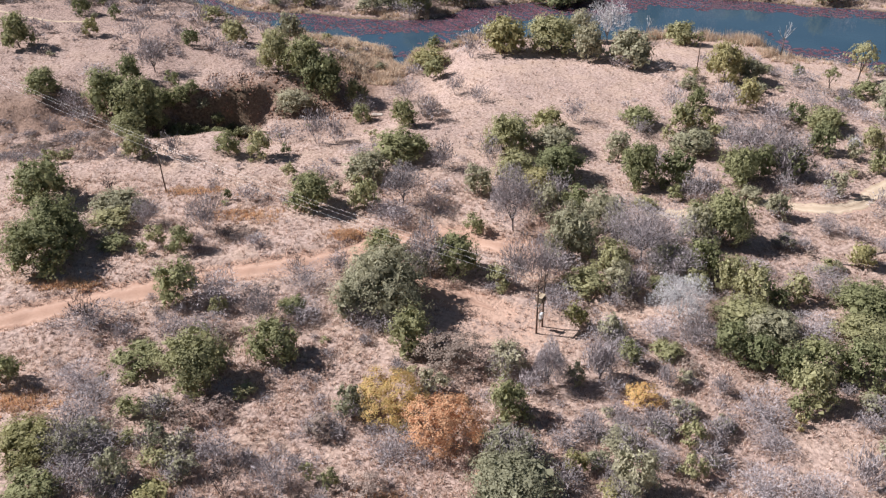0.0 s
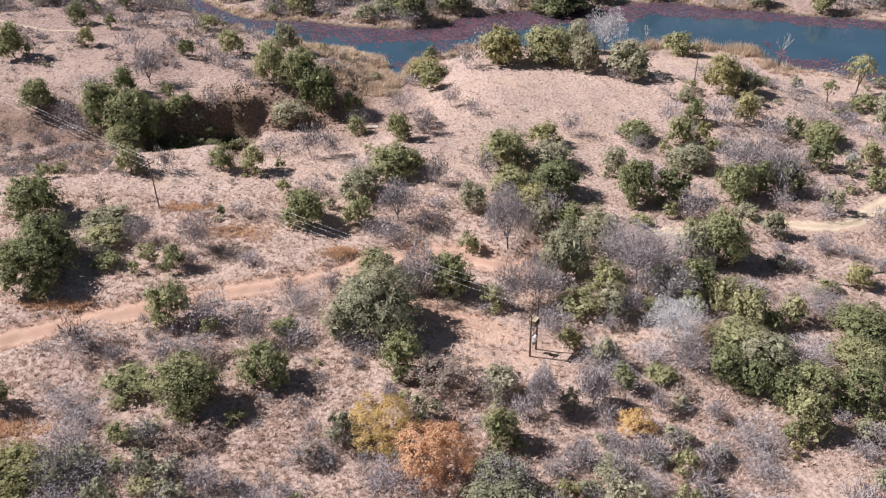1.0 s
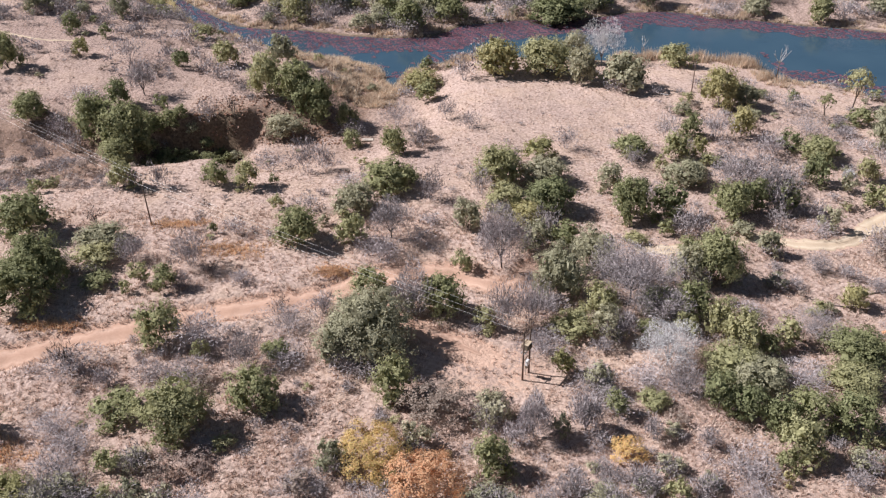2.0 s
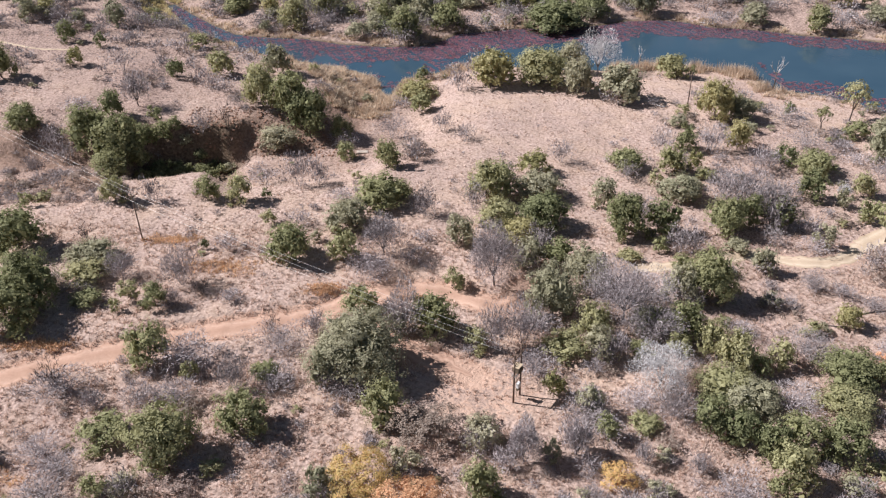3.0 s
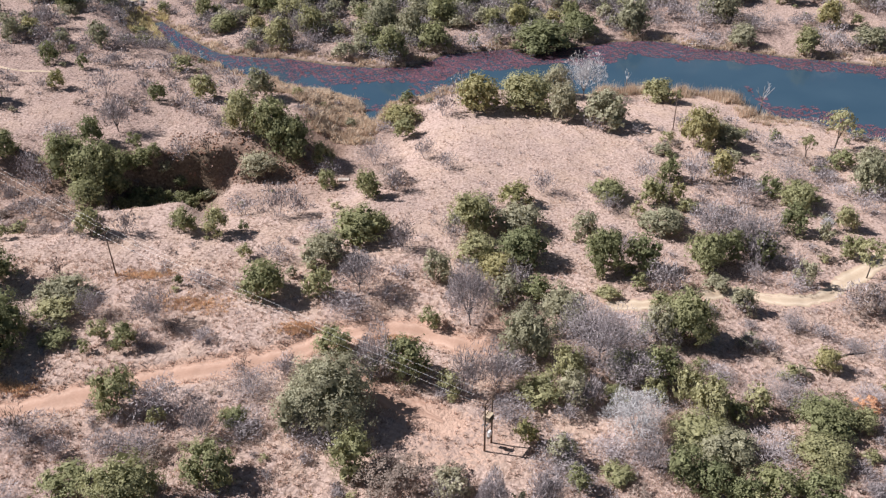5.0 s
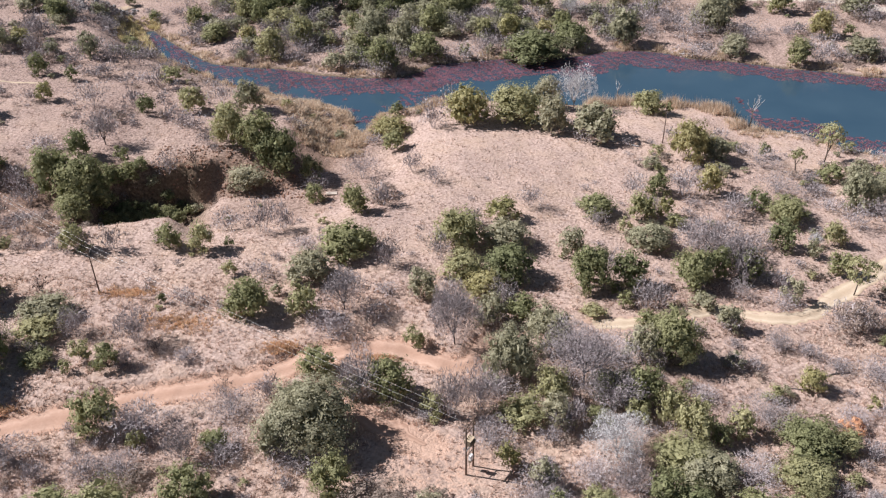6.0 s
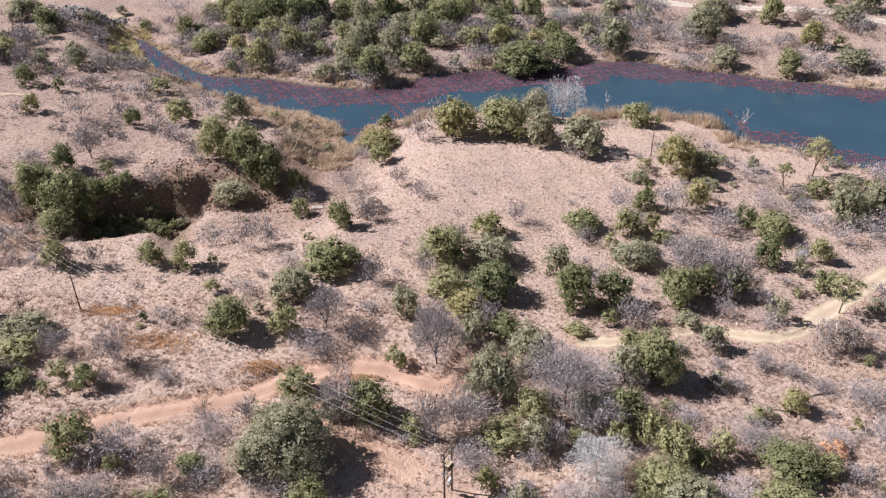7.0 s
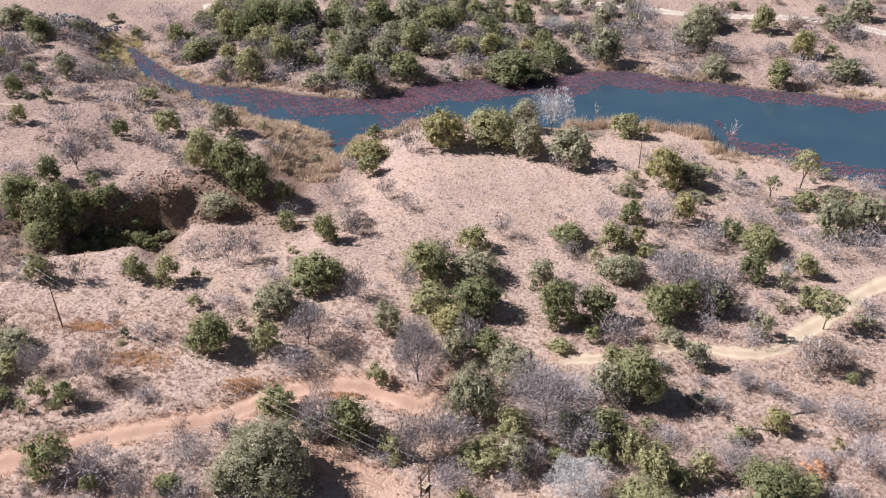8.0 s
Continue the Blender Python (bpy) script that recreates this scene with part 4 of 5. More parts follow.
plant("g", 67.6, 143.2, 2.3, 3.7, 1, 283)
plant("g", -58.8, 148.0, 4.7, 8.6, 0, 244)
plant("g", 50.5, 148.5, 2.1, 4.8, 1, 231)
plant("g", -58.3, 150.3, 3.8, 8.6, 3, 172)
plant("g", -64.2, 151.0, 4.2, 8.6, 1, 271)
plant("g", -78.7, 154.8, 3.4, 5.2, 1, 54)
plant("g", -17.1, 159.3, 2.4, 5.5, 3, 317)
plant("g", -62.8, 160.0, 2.5, 5.8, 2, 156)
plant("g", -23.4, 160.8, 4.3, 8.6, 3, 307)
plant("g", -27.3, 163.1, 4.2, 8.9, 0, 323)
plant("g", 76.4, 164.7, 1.5, 3.4, 1, 130)
plant("g", 44.6, 173.9, 1.9, 4.3, 2, 244)
plant("g", -92.5, 178.0, 3.4, 7.7, 2, 42)
plant("g", -55.4, 181.0, 2.0, 4.6, 1, 161)
plant("g", -0.9, 190.7, 1.8, 3.6, 0, 337)
plant("g", -77.9, 198.4, 1.6, 3.6, 0, 309)
plant("g", -86.8, 201.9, 2.3, 5.3, 2, 269)
plant("k", -39.1, 156.3, 1.7, 4.8, 3, 180)
plant("o", 76.7, 130.5, 2.1, 4.8, 0, 90)
plant("o", -66.0, 130.6, 1.8, 1.7, 0, 255)
plant("o", 41.1, 134.0, 1.4, 2.7, 1, 19)
plant("o", 50.7, 136.0, 2.0, 2.2, 1, 346)
plant("o", 71.5, 137.4, 2.8, 4.3, 0, 172)
plant("o", 45.0, 138.3, 2.5, 5.4, 1, 356)
plant("o", 37.0, 140.0, 3.6, 3.6, 2, 59)
plant("o", 72.4, 140.5, 3.7, 3.3, 0, 36)
plant("o", -6.6, 140.6, 2.4, 5.5, 1, 319)
plant("o", -58.8, 143.7, 3.6, 4.7, 2, 318)
plant("o", -15.6, 150.9, 2.1, 3.6, 0, 17)
plant("o", 86.3, 154.7, 2.8, 3.6, 0, 244)
plant("o", -53.8, 158.6, 1.6, 3.4, 1, 109)
plant("o", -33.8, 166.5, 4.0, 8.9, 2, 127)
plant("o", -0.8, 172.1, 2.5, 4.7, 2, 152)
plant("o", 26.2, 182.0, 6.0, 7.5, 3, 323)
plant("o", -46.4, 184.4, 2.8, 5.7, 3, 17)
plant("o", 61.8, 187.6, 1.5, 3.4, 1, 211)
plant("o", 57.7, 189.6, 3.7, 5.2, 3, 32)
plant("o", -55.6, 202.0, 2.8, 3.5, 2, 286)
plant("p", 19.9, 137.5, 2.9, 4.3, 2, 106)
plant("p", 49.6, 139.5, 1.8, 4.1, 3, 164)
plant("p", 60.2, 148.5, 2.7, 6.2, 1, 109)
plant("p", 60.3, 163.0, 3.9, 8.5, 0, 245)
plant("p", 15.3, 180.5, 4.8, 8.1, 3, 141)
plant("p", -1.9, 180.9, 4.4, 4.2, 2, 208)
plant("p", -79.3, 186.2, 1.9, 4.3, 3, 164)
plant("s", -21.8, 133.6, 2.9, 6.4, 1, 131)
plant("s", 36.4, 135.5, 1.9, 3.3, 2, 261)
plant("s", -18.7, 135.6, 1.6, 4.6, 0, 15)
plant("s", 14.4, 135.6, 1.8, 3.0, 3, 134)
plant("s", 82.9, 136.3, 2.5, 4.0, 2, 345)
plant("s", -28.7, 136.7, 3.0, 3.5, 1, 313)
plant("s", -67.0, 138.1, 2.6, 2.7, 2, 44)
plant("s", 89.4, 138.1, 4.7, 4.6, 1, 317)
plant("s", 61.4, 139.2, 2.7, 5.3, 0, 358)
plant("s", 25.4, 142.3, 2.2, 4.4, 1, 129)
plant("s", 81.1, 143.1, 2.7, 2.3, 1, 328)
plant("s", -72.7, 143.3, 2.1, 4.2, 3, 58)
plant("s", 45.3, 146.6, 2.3, 5.3, 2, 4)
plant("s", 55.0, 147.4, 2.9, 5.7, 3, 291)
plant("s", -69.1, 147.6, 3.2, 4.4, 1, 85)
plant("s", 73.4, 148.9, 4.5, 3.8, 0, 125)
plant("s", -71.8, 151.4, 2.7, 4.8, 0, 58)
plant("s", -44.1, 155.3, 2.2, 4.4, 2, 151)
plant("s", -15.9, 157.0, 3.4, 2.9, 1, 38)
plant("s", 74.6, 160.1, 4.5, 3.8, 1, 13)
plant("s", -6.9, 160.3, 3.4, 5.5, 1, 346)
plant("s", 100.8, 160.3, 4.1, 4.0, 1, 134)
plant("s", -70.5, 162.9, 3.1, 2.8, 0, 303)
plant("s", -38.9, 166.6, 2.0, 3.4, 2, 323)
plant("s", 40.9, 170.9, 2.6, 3.4, 2, 310)
plant("s", -43.3, 173.6, 3.3, 4.0, 2, 83)
plant("s", -5.2, 176.7, 2.7, 2.4, 1, 110)
plant("s", -49.0, 177.7, 2.3, 4.6, 0, 27)
plant("s", 7.6, 178.8, 3.0, 6.1, 1, 350)
plant("s", -67.3, 182.3, 3.9, 7.0, 0, 344)
plant("s", -82.0, 185.0, 1.9, 3.1, 2, 342)
plant("s", -59.9, 185.8, 1.6, 3.9, 3, 53)
plant("s", 11.3, 186.0, 2.5, 6.5, 1, 70)
plant("s", -40.4, 188.1, 2.6, 5.2, 3, 245)
plant("s", -60.3, 198.4, 3.0, 2.9, 3, 276)
plant("s", -71.8, 209.3, 3.3, 6.3, 2, 185)
plant("s", -66.1, 211.2, 3.6, 4.2, 3, 207)
plant("t", -59.3, 165.2, 2.7, 7.0, 0, 19)
plant("u", 80.9, 158.7, 1.6, 4.8, 1, 78)
plant("u", 88.5, 162.9, 2.9, 8.5, 2, 112)
plant("w", 73.2, 130.0, 1.1, 2.4, 2, 121)
plant("w", 41.1, 192.4, 4.7, 10.4, 2, 293)
plant("g", -56.5, 151.0, 2.4, 4.6, 1, 60)
plant("g", -55.5, 155.5, 2.4, 4.4, 2, 10)
plant("g", -52.0, 155.5, 2.2, 3.6, 0, 330)
plant("g", -49.6, 155.6, 1.9, 3.0, 3, 110)
plant("b", -47.5, 155.0, 1.7, 2.6, 1, 12)
plant("g", -44.8, 154.0, 1.6, 2.4, 2, 50)
plant("g", -42.0, 153.5, 1.5, 2.2, 3, 75)
plant("b", -39.0, 152.5, 1.4, 2.0, 0, 190)
# evergreens down in the shaded hollow
plant("g", -54.5, 147.5, 2.2, 3.4, 0, 30)
plant("g", -51.6, 149.2, 2.0, 3.2, 1, 80)
plant("g", -50.8, 146.2, 1.7, 2.6, 2, 120)
plant("g", -48.2, 148.4, 2.1, 3.0, 3, 200)
plant("g", -47.2, 151.4, 1.8, 2.8, 0, 260)
plant("g", -45.4, 147.6, 1.6, 2.4, 1, 310)
plant("g", -44.0, 150.6, 1.9, 2.9, 2, 15)
plant("g", -41.8, 149.4, 1.6, 2.3, 3, 95)
plant("g", -40.2, 152.0, 1.5, 2.2, 0, 140)
plant("g", -53.0, 151.8, 2.0, 3.4, 2, 170)
plant("g", -49.9, 152.6, 1.8, 3.0, 3, 220)
# bare trees and shrubs among the rest
plant("b", 71.3, 126.2, 1.5, 3.4, 0, 17)
plant("t", 57.0, 120.7, 2.6, 7.1, 3, 275)
plant("t", 53.6, 126.3, 4.4, 6.7, 2, 205)
plant("s", 64.1, 141.0, 2.3, 3.4, 0, 58)
plant("s", -1.8, 142.9, 1.8, 4.9, 1, 38)
plant("s", 7.8, 151.9, 2.3, 3.1, 0, 27)
plant("s", 3.6, 158.8, 2.1, 4.6, 2, 342)
plant("s", -46.5, 176.4, 2.4, 3.4, 2, 112)
plant("s", -56.9, 196.4, 1.8, 5.2, 1, 10)
plant("t", -34.0, 187.0, 2.1, 6.1, 2, 201)
# beyond the water
plant("b", -78.8, 214.1, 2.8, 6.5, 1, 319)
plant("b", -102.9, 218.4, 2.6, 6.0, 2, 196)
plant("b", 123.5, 224.4, 4.7, 5.5, 2, 274)
plant("b", 90.6, 229.0, 4.0, 5.8, 0, 114)
plant("b", -0.7, 237.6, 4.1, 9.4, 1, 178)
plant("b", 62.7, 240.8, 4.5, 10.3, 1, 273)
plant("b", -8.7, 243.9, 5.5, 9.4, 1, 10)
plant("b", 89.7, 249.5, 6.0, 9.6, 0, 60)
plant("b", -108.8, 255.1, 4.5, 6.3, 1, 151)
plant("b", 135.4, 256.3, 4.8, 6.4, 2, 277)
plant("b", 97.8, 264.8, 5.9, 7.3, 3, 21)
plant("b", -10.3, 266.0, 4.0, 7.7, 2, 201)
plant("b", 146.4, 267.1, 4.5, 6.7, 1, 71)
plant("b", 5.8, 268.5, 4.5, 9.6, 3, 316)
plant("g", 35.5, 230.1, 8.4, 7.8, 3, 179)
plant("g", 5.7, 230.6, 4.8, 7.4, 2, 2)
plant("g", 47.5, 239.6, 5.4, 6.6, 3, 357)
plant("g", -98.6, 245.5, 3.7, 6.2, 1, 229)
plant("g", 45.4, 245.9, 3.4, 7.7, 0, 214)
plant("g", -44.5, 262.4, 4.0, 8.5, 1, 58)
plant("g", 30.6, 263.5, 4.0, 5.7, 2, 151)
plant("g", -31.3, 267.4, 4.0, 8.6, 0, 40)
plant("g", 19.9, 268.3, 3.6, 6.9, 3, 82)
plant("g", -3.8, 268.6, 4.5, 9.5, 0, 92)
plant("g", -39.0, 271.4, 6.0, 9.4, 1, 307)
plant("g", -26.2, 272.0, 4.5, 8.7, 2, 306)
plant("g", -15.1, 276.0, 2.7, 5.2, 0, 338)
plant("o", 105.2, 221.6, 3.3, 7.4, 0, 195)
plant("o", -5.7, 222.3, 4.2, 8.9, 3, 118)
plant("o", 16.8, 231.1, 1.8, 4.1, 1, 318)
plant("o", -11.9, 233.4, 2.8, 6.5, 0, 68)
plant("o", -36.8, 233.8, 4.4, 8.4, 1, 309)
plant("o", 126.0, 238.7, 1.7, 3.8, 2, 119)
plant("o", -29.4, 241.0, 3.9, 8.8, 3, 160)
plant("o", 22.9, 245.9, 2.9, 6.5, 2, 87)
plant("o", -14.7, 247.9, 2.9, 6.7, 2, 345)
plant("o", 8.2, 250.7, 4.7, 8.0, 2, 132)
plant("o", -56.4, 250.9, 4.3, 4.4, 2, 275)
plant("o", -37.7, 257.1, 4.8, 5.7, 0, 278)
plant("o", 114.1, 259.9, 3.7, 8.1, 1, 187)
plant("o", -65.0, 261.9, 2.9, 6.7, 1, 253)
plant("o", 14.1, 264.4, 5.9, 8.2, 3, 61)
plant("o", -49.5, 266.0, 4.0, 8.6, 0, 321)
plant("o", 40.9, 267.4, 4.5, 9.5, 1, 81)
plant("o", -0.4, 268.9, 3.6, 5.9, 1, 282)
plant("p", -100.2, 223.2, 2.9, 4.4, 1, 305)
plant("p", 118.6, 240.0, 3.5, 7.9, 0, 275)
plant("p", -44.8, 241.8, 2.8, 6.4, 2, 41)
plant("p", 30.3, 245.5, 3.8, 7.2, 0, 309)
plant("p", 40.4, 247.8, 2.9, 4.7, 1, 278)
plant("s", -95.0, 217.9, 2.5, 4.3, 1, 134)
plant("s", -7.0, 218.4, 4.7, 6.0, 0, 151)
plant("s", 111.6, 221.6, 4.4, 7.2, 3, 143)
plant("s", 128.2, 221.7, 2.6, 3.4, 1, 329)
plant("s", -28.2, 228.1, 5.7, 7.8, 3, 144)
plant("s", -98.0, 228.4, 3.1, 8.2, 0, 71)
plant("s", 79.6, 229.0, 5.0, 4.4, 2, 213)
plant("s", 16.5, 229.1, 6.9, 5.8, 0, 1)
plant("s", 22.6, 236.2, 4.3, 5.8, 2, 271)
plant("s", -33.4, 237.5, 3.5, 10.1, 2, 36)
plant("s", 96.4, 238.4, 5.5, 7.4, 1, 221)
plant("s", 80.2, 239.8, 5.9, 10.0, 0, 217)
plant("s", 135.8, 247.5, 6.1, 6.7, 0, 145)
plant("s", 15.6, 247.9, 3.6, 6.3, 1, 346)
plant("s", 72.5, 251.0, 4.9, 11.6, 1, 88)
plant("s", 24.2, 256.7, 3.7, 6.5, 1, 41)
plant("s", 80.6, 271.7, 5.3, 7.6, 0, 5)
plant("s", 59.2, 277.6, 3.5, 6.1, 0, 149)
plant("s", -72.5, 281.4, 8.2, 7.8, 3, 33)
plant("w", 50.4, 262.1, 3.5, 6.5, 0, 267)


def open_ground(x, y, gap):
    """Whether a plant can stand there: off the water, the tracks and the yard."""
    ax, ay = np.array(x), np.array(y)
    lines = (MAIN_TRACK, YARD_TRACK, SAND_PATH, FAR_ROAD, FOOT_PATH)
    return shore_distance(ax, ay) > 1.2 + gap and min(line_distance(l, ax, ay)[0] for l in lines) > 1.6 + gap and math.hypot((x - 9) / 8, (y - 78.5) / 5) > 1


def thicket(seed, count, kinds, x0, x1, y0, y1, small, big, squat):
    """Scatters plants where the bush closes up, thicker in some patches than in others."""
    rng = random.Random(seed)
    fixed = [(px, py, pr) for _, px, py, pr in STANDING]
    for _ in range(count):
        for _ in range(30):
            x, y, r = rng.uniform(x0, x1), rng.uniform(y0, y1), rng.uniform(small, big)
            crowded = y < 214 and any(abs(x - px) < pr + r and math.hypot(x - px, y - py) < 0.85 * (pr + r) for px, py, pr in fixed)
            if not crowded and open_ground(x, y, 0.7 * r) and float(ripple(0.5 * x + 3, 0.5 * y)) + rng.uniform(-0.6, 0.9) > 0.1:
                kind, tall, model, turn = rng.choice(kinds), r * rng.uniform(*squat), rng.randrange(3), rng.uniform(0, 360)
                if kind == "s":
                    BRUSH.append((x, y, r, tall, turn))
                else:
                    plant(kind, x, y, r, tall, model, turn)
                break


thicket(1, 150, "bbgosbbs", -60, 66, 219, 264, 1.5, 3.4, (1.1, 1.6))
thicket(21, 190, "sssssss", -66, 84, 217, 268, 1.6, 3.3, (1.0, 1.5))
thicket(2, 160, "gbbssos", -62, 82, 262, 302, 1.8, 4.2, (1.2, 1.7))
thicket(3, 100, "sssgdbsd", 78, 172, 216, 300, 0.8, 2.2, (1.0, 1.5))
thicket(26, 80, "sssssds", 78, 160, 217, 285, 1.6, 3.0, (1.0, 1.5))
thicket(4, 170, "sssssdsdb", -112, -44, 172, 262, 0.7, 1.8, (0.9, 1.4))
thicket(22, 80, "sssssgs", -112, -58, 200, 275, 1.4, 2.8, (1.0, 1.5))
thicket(12, 60, "sssgbbd", -128, -86, 205, 285, 1.2, 2.8, (1.1, 1.7))
thicket(5, 80, "sssssdob", 46, 106, 114, 176, 0.8, 2.0, (1.0, 1.4))
thicket(24, 40, "ssssbso", 14, 62, 60, 106, 0.9, 1.9, (1.0, 1.4))
thicket(7, 60, "ssssdbd", 14, 64, 60, 99, 0.6, 1.3, (0.9, 1.4))
thicket(8, 80, "sssssdbo", -48, 46, 44, 62, 0.8, 1.8, (0.9, 1.4))
thicket(9, 40, "sssdo", -48, 2, 62, 90, 0.4, 0.9, (0.8, 1.3))
thicket(10, 44, "sssod", -62, 20, 103, 150, 0.4, 1.0, (0.8, 1.3))
thicket(27, 110, "sdssd", -100, -52, 126, 150, 0.6, 1.5, (0.7, 1.1))
thicket(28, 40, "sssbdo", -34, 60, 176, 200, 0.6, 1.5, (0.9, 1.4))


def undergrowth():
    """Low grey and olive shrubs crowd the feet of the larger bushes."""
    rng = random.Random(77)
    for kind, x, y, r in list(STANDING):
        if kind in LEAFY and r > 1.5 and 44 < y < 215:
            for _ in range(rng.choice((0, 0, 1, 1, 2))):
                turn, far = rng.uniform(0, math.tau), r * rng.uniform(0.75, 1.1)
                px, py, size = x + far * math.cos(turn), y + far * math.sin(turn), rng.uniform(0.5, 1.25)
                if open_ground(px, py, 0.3):
                    kind, tall, model, swing = rng.choice("sssssod"), size * rng.uniform(0.9, 1.5), rng.randrange(3), rng.uniform(0, 360)
                    if kind == "s":
                        BRUSH.append((px, py, size, tall, swing))
                    else:
                        plant(kind, px, py, size, tall, model, swing)


undergrowth()


def bare_twigs():
    """The grey-green bushes of the near slope are half leafless: twigs stand among their leaves."""
    rng = random.Random(91)
    for kind, x, y, r in STANDING:
        if kind == "b" and 1.1 < r < 3.2 and y < 112:
            BRUSH.append((x + rng.uniform(-0.4, 0.4) * r, y - 0.3 * r, 0.85 * r, r * rng.uniform(1.0, 1.5), rng.uniform(0, 360)))


bare_twigs()


def build_brush():
    """The grey leafless brush between and among the larger plants, past counting."""
    made = []
    for n, (x, y, r, tall, turn) in enumerate(BRUSH):
        size = "tiny" if r < 0.95 else "small" if r < 1.85 else "middle" if r < 3.3 else "large" if r < 5.2 else "huge"
        far = 0 if y < 105 else 1 if y < 170 else 2
        radius, high = SIZES[size][0], SIZES[size][1] * 0.8
        key = ("brush", size, far, n % 4)
        if key not in MODELS:
            MODELS[key] = twig_cloud(500 + n % 4, radius, high, round(TWIGS[size] * TWIG_DETAIL[far][0]), 0.42, 0.024 * TWIG_DETAIL[far][1])
        c, s = math.cos(radians(turn)), math.sin(radians(turn))
        spin = np.array([[c, s, 0], [-s, c, 0], [0, 0, 1]])
        made.append((MODELS[key] * np.array([r / radius, r / radius, tall / high])) @ spin + np.array([x, y, height(x, y)]))
    tagged(new("leafless_brush", polygons("leafless_brush", np.concatenate(made), M_TWIG)), "grey leafless brush crowding between the bushes", "brush", kind="stuff")


def build_scrub():
    """Knee-high grey and brown scrub, too much of it to count."""
    rng = np.random.default_rng(21)
    spots = []
    for n, x0, x1, y0, y1 in ((260, -50, 66, 44, 84), (150, 14, 100, 84, 170), (60, -70, 14, 84, 150), (110, -112, -45, 160, 230), (260, -70, 160, 216, 300)):
        spots.append(np.stack([rng.uniform(x0, x1, n), rng.uniform(y0, y1, n)], -1))
    spots = np.concatenate(spots)
    x, y = spots.T
    ok = (shore_distance(x, y) > 2) & clear_of_tracks(x, y, 2.4) & (np.hypot((x - 9) / 8, (y - 78.5) / 5) > 1) & (ripple(0.7 * x, 0.7 * y) + rng.uniform(-0.6, 0.9, len(x)) > 0)
    models = [twig_cloud(70 + k, 0.7, 0.7, 150, 0.34, 0.017) for k in range(6)]
    made = []
    for n, (px, py) in enumerate(spots[ok]):
        size = rng.uniform(0.5, 1.5)
        made.append(models[n % 6] * np.array([size, size, size * rng.uniform(0.7, 1.3)]) + np.array([px, py, height(px, py) - 0.02]))
    half = len(made) * 2 // 3
    tagged(new("grey_scrub", polygons("grey_scrub", np.concatenate(made[:half]), M_TWIG)), "low grey leafless scrub among dry grass", "scrub", kind="stuff")
    tagged(new("brown_scrub", polygons("brown_scrub", np.concatenate(made[half:]), M_SCRUB)), "low reddish brown scrub among dry grass", "scrub", kind="stuff")


# ---- grass, reeds, lilies ----
def blades(rng, x, y, count, tall, wide, lean):
    """Tufts of blades at x, y: one triangle a blade."""
    n = len(x)
    foot = np.stack([x, y, ground_z(x, y) - 0.03], -1)[:, None].repeat(count, 1) + rng.standard_normal((n, count, 3)) * np.array([0.12, 0.12, 0]) * tall / 0.4
    turn = rng.uniform(0, math.tau, (n, count))
    high = tall * rng.uniform(0.5, 1.25, (n, 1)) * rng.uniform(0.7, 1.1, (n, count))
    out = lean * high * rng.uniform(0.2, 1.0, (n, count))
    tip = foot + np.stack([np.cos(turn) * out, np.sin(turn) * out, high], -1)
    swing = turn + rng.uniform(-1.2, 1.2, (n, count)) + math.pi / 2
    half = np.stack([np.cos(swing), np.sin(swing), 0 * swing], -1) * wide * rng.uniform(0.6, 1.4, (n, count, 1))
    return np.stack([foot - half, foot + half, tip], 2).reshape(-1, 3, 3)


def clear_of_tracks(x, y, gap):
    d = line_distance(MAIN_TRACK, x, y)[0]
    for line in (YARD_TRACK, SAND_PATH, FOOT_PATH):
        d = np.minimum(d, line_distance(line, x, y)[0])
    return d > gap


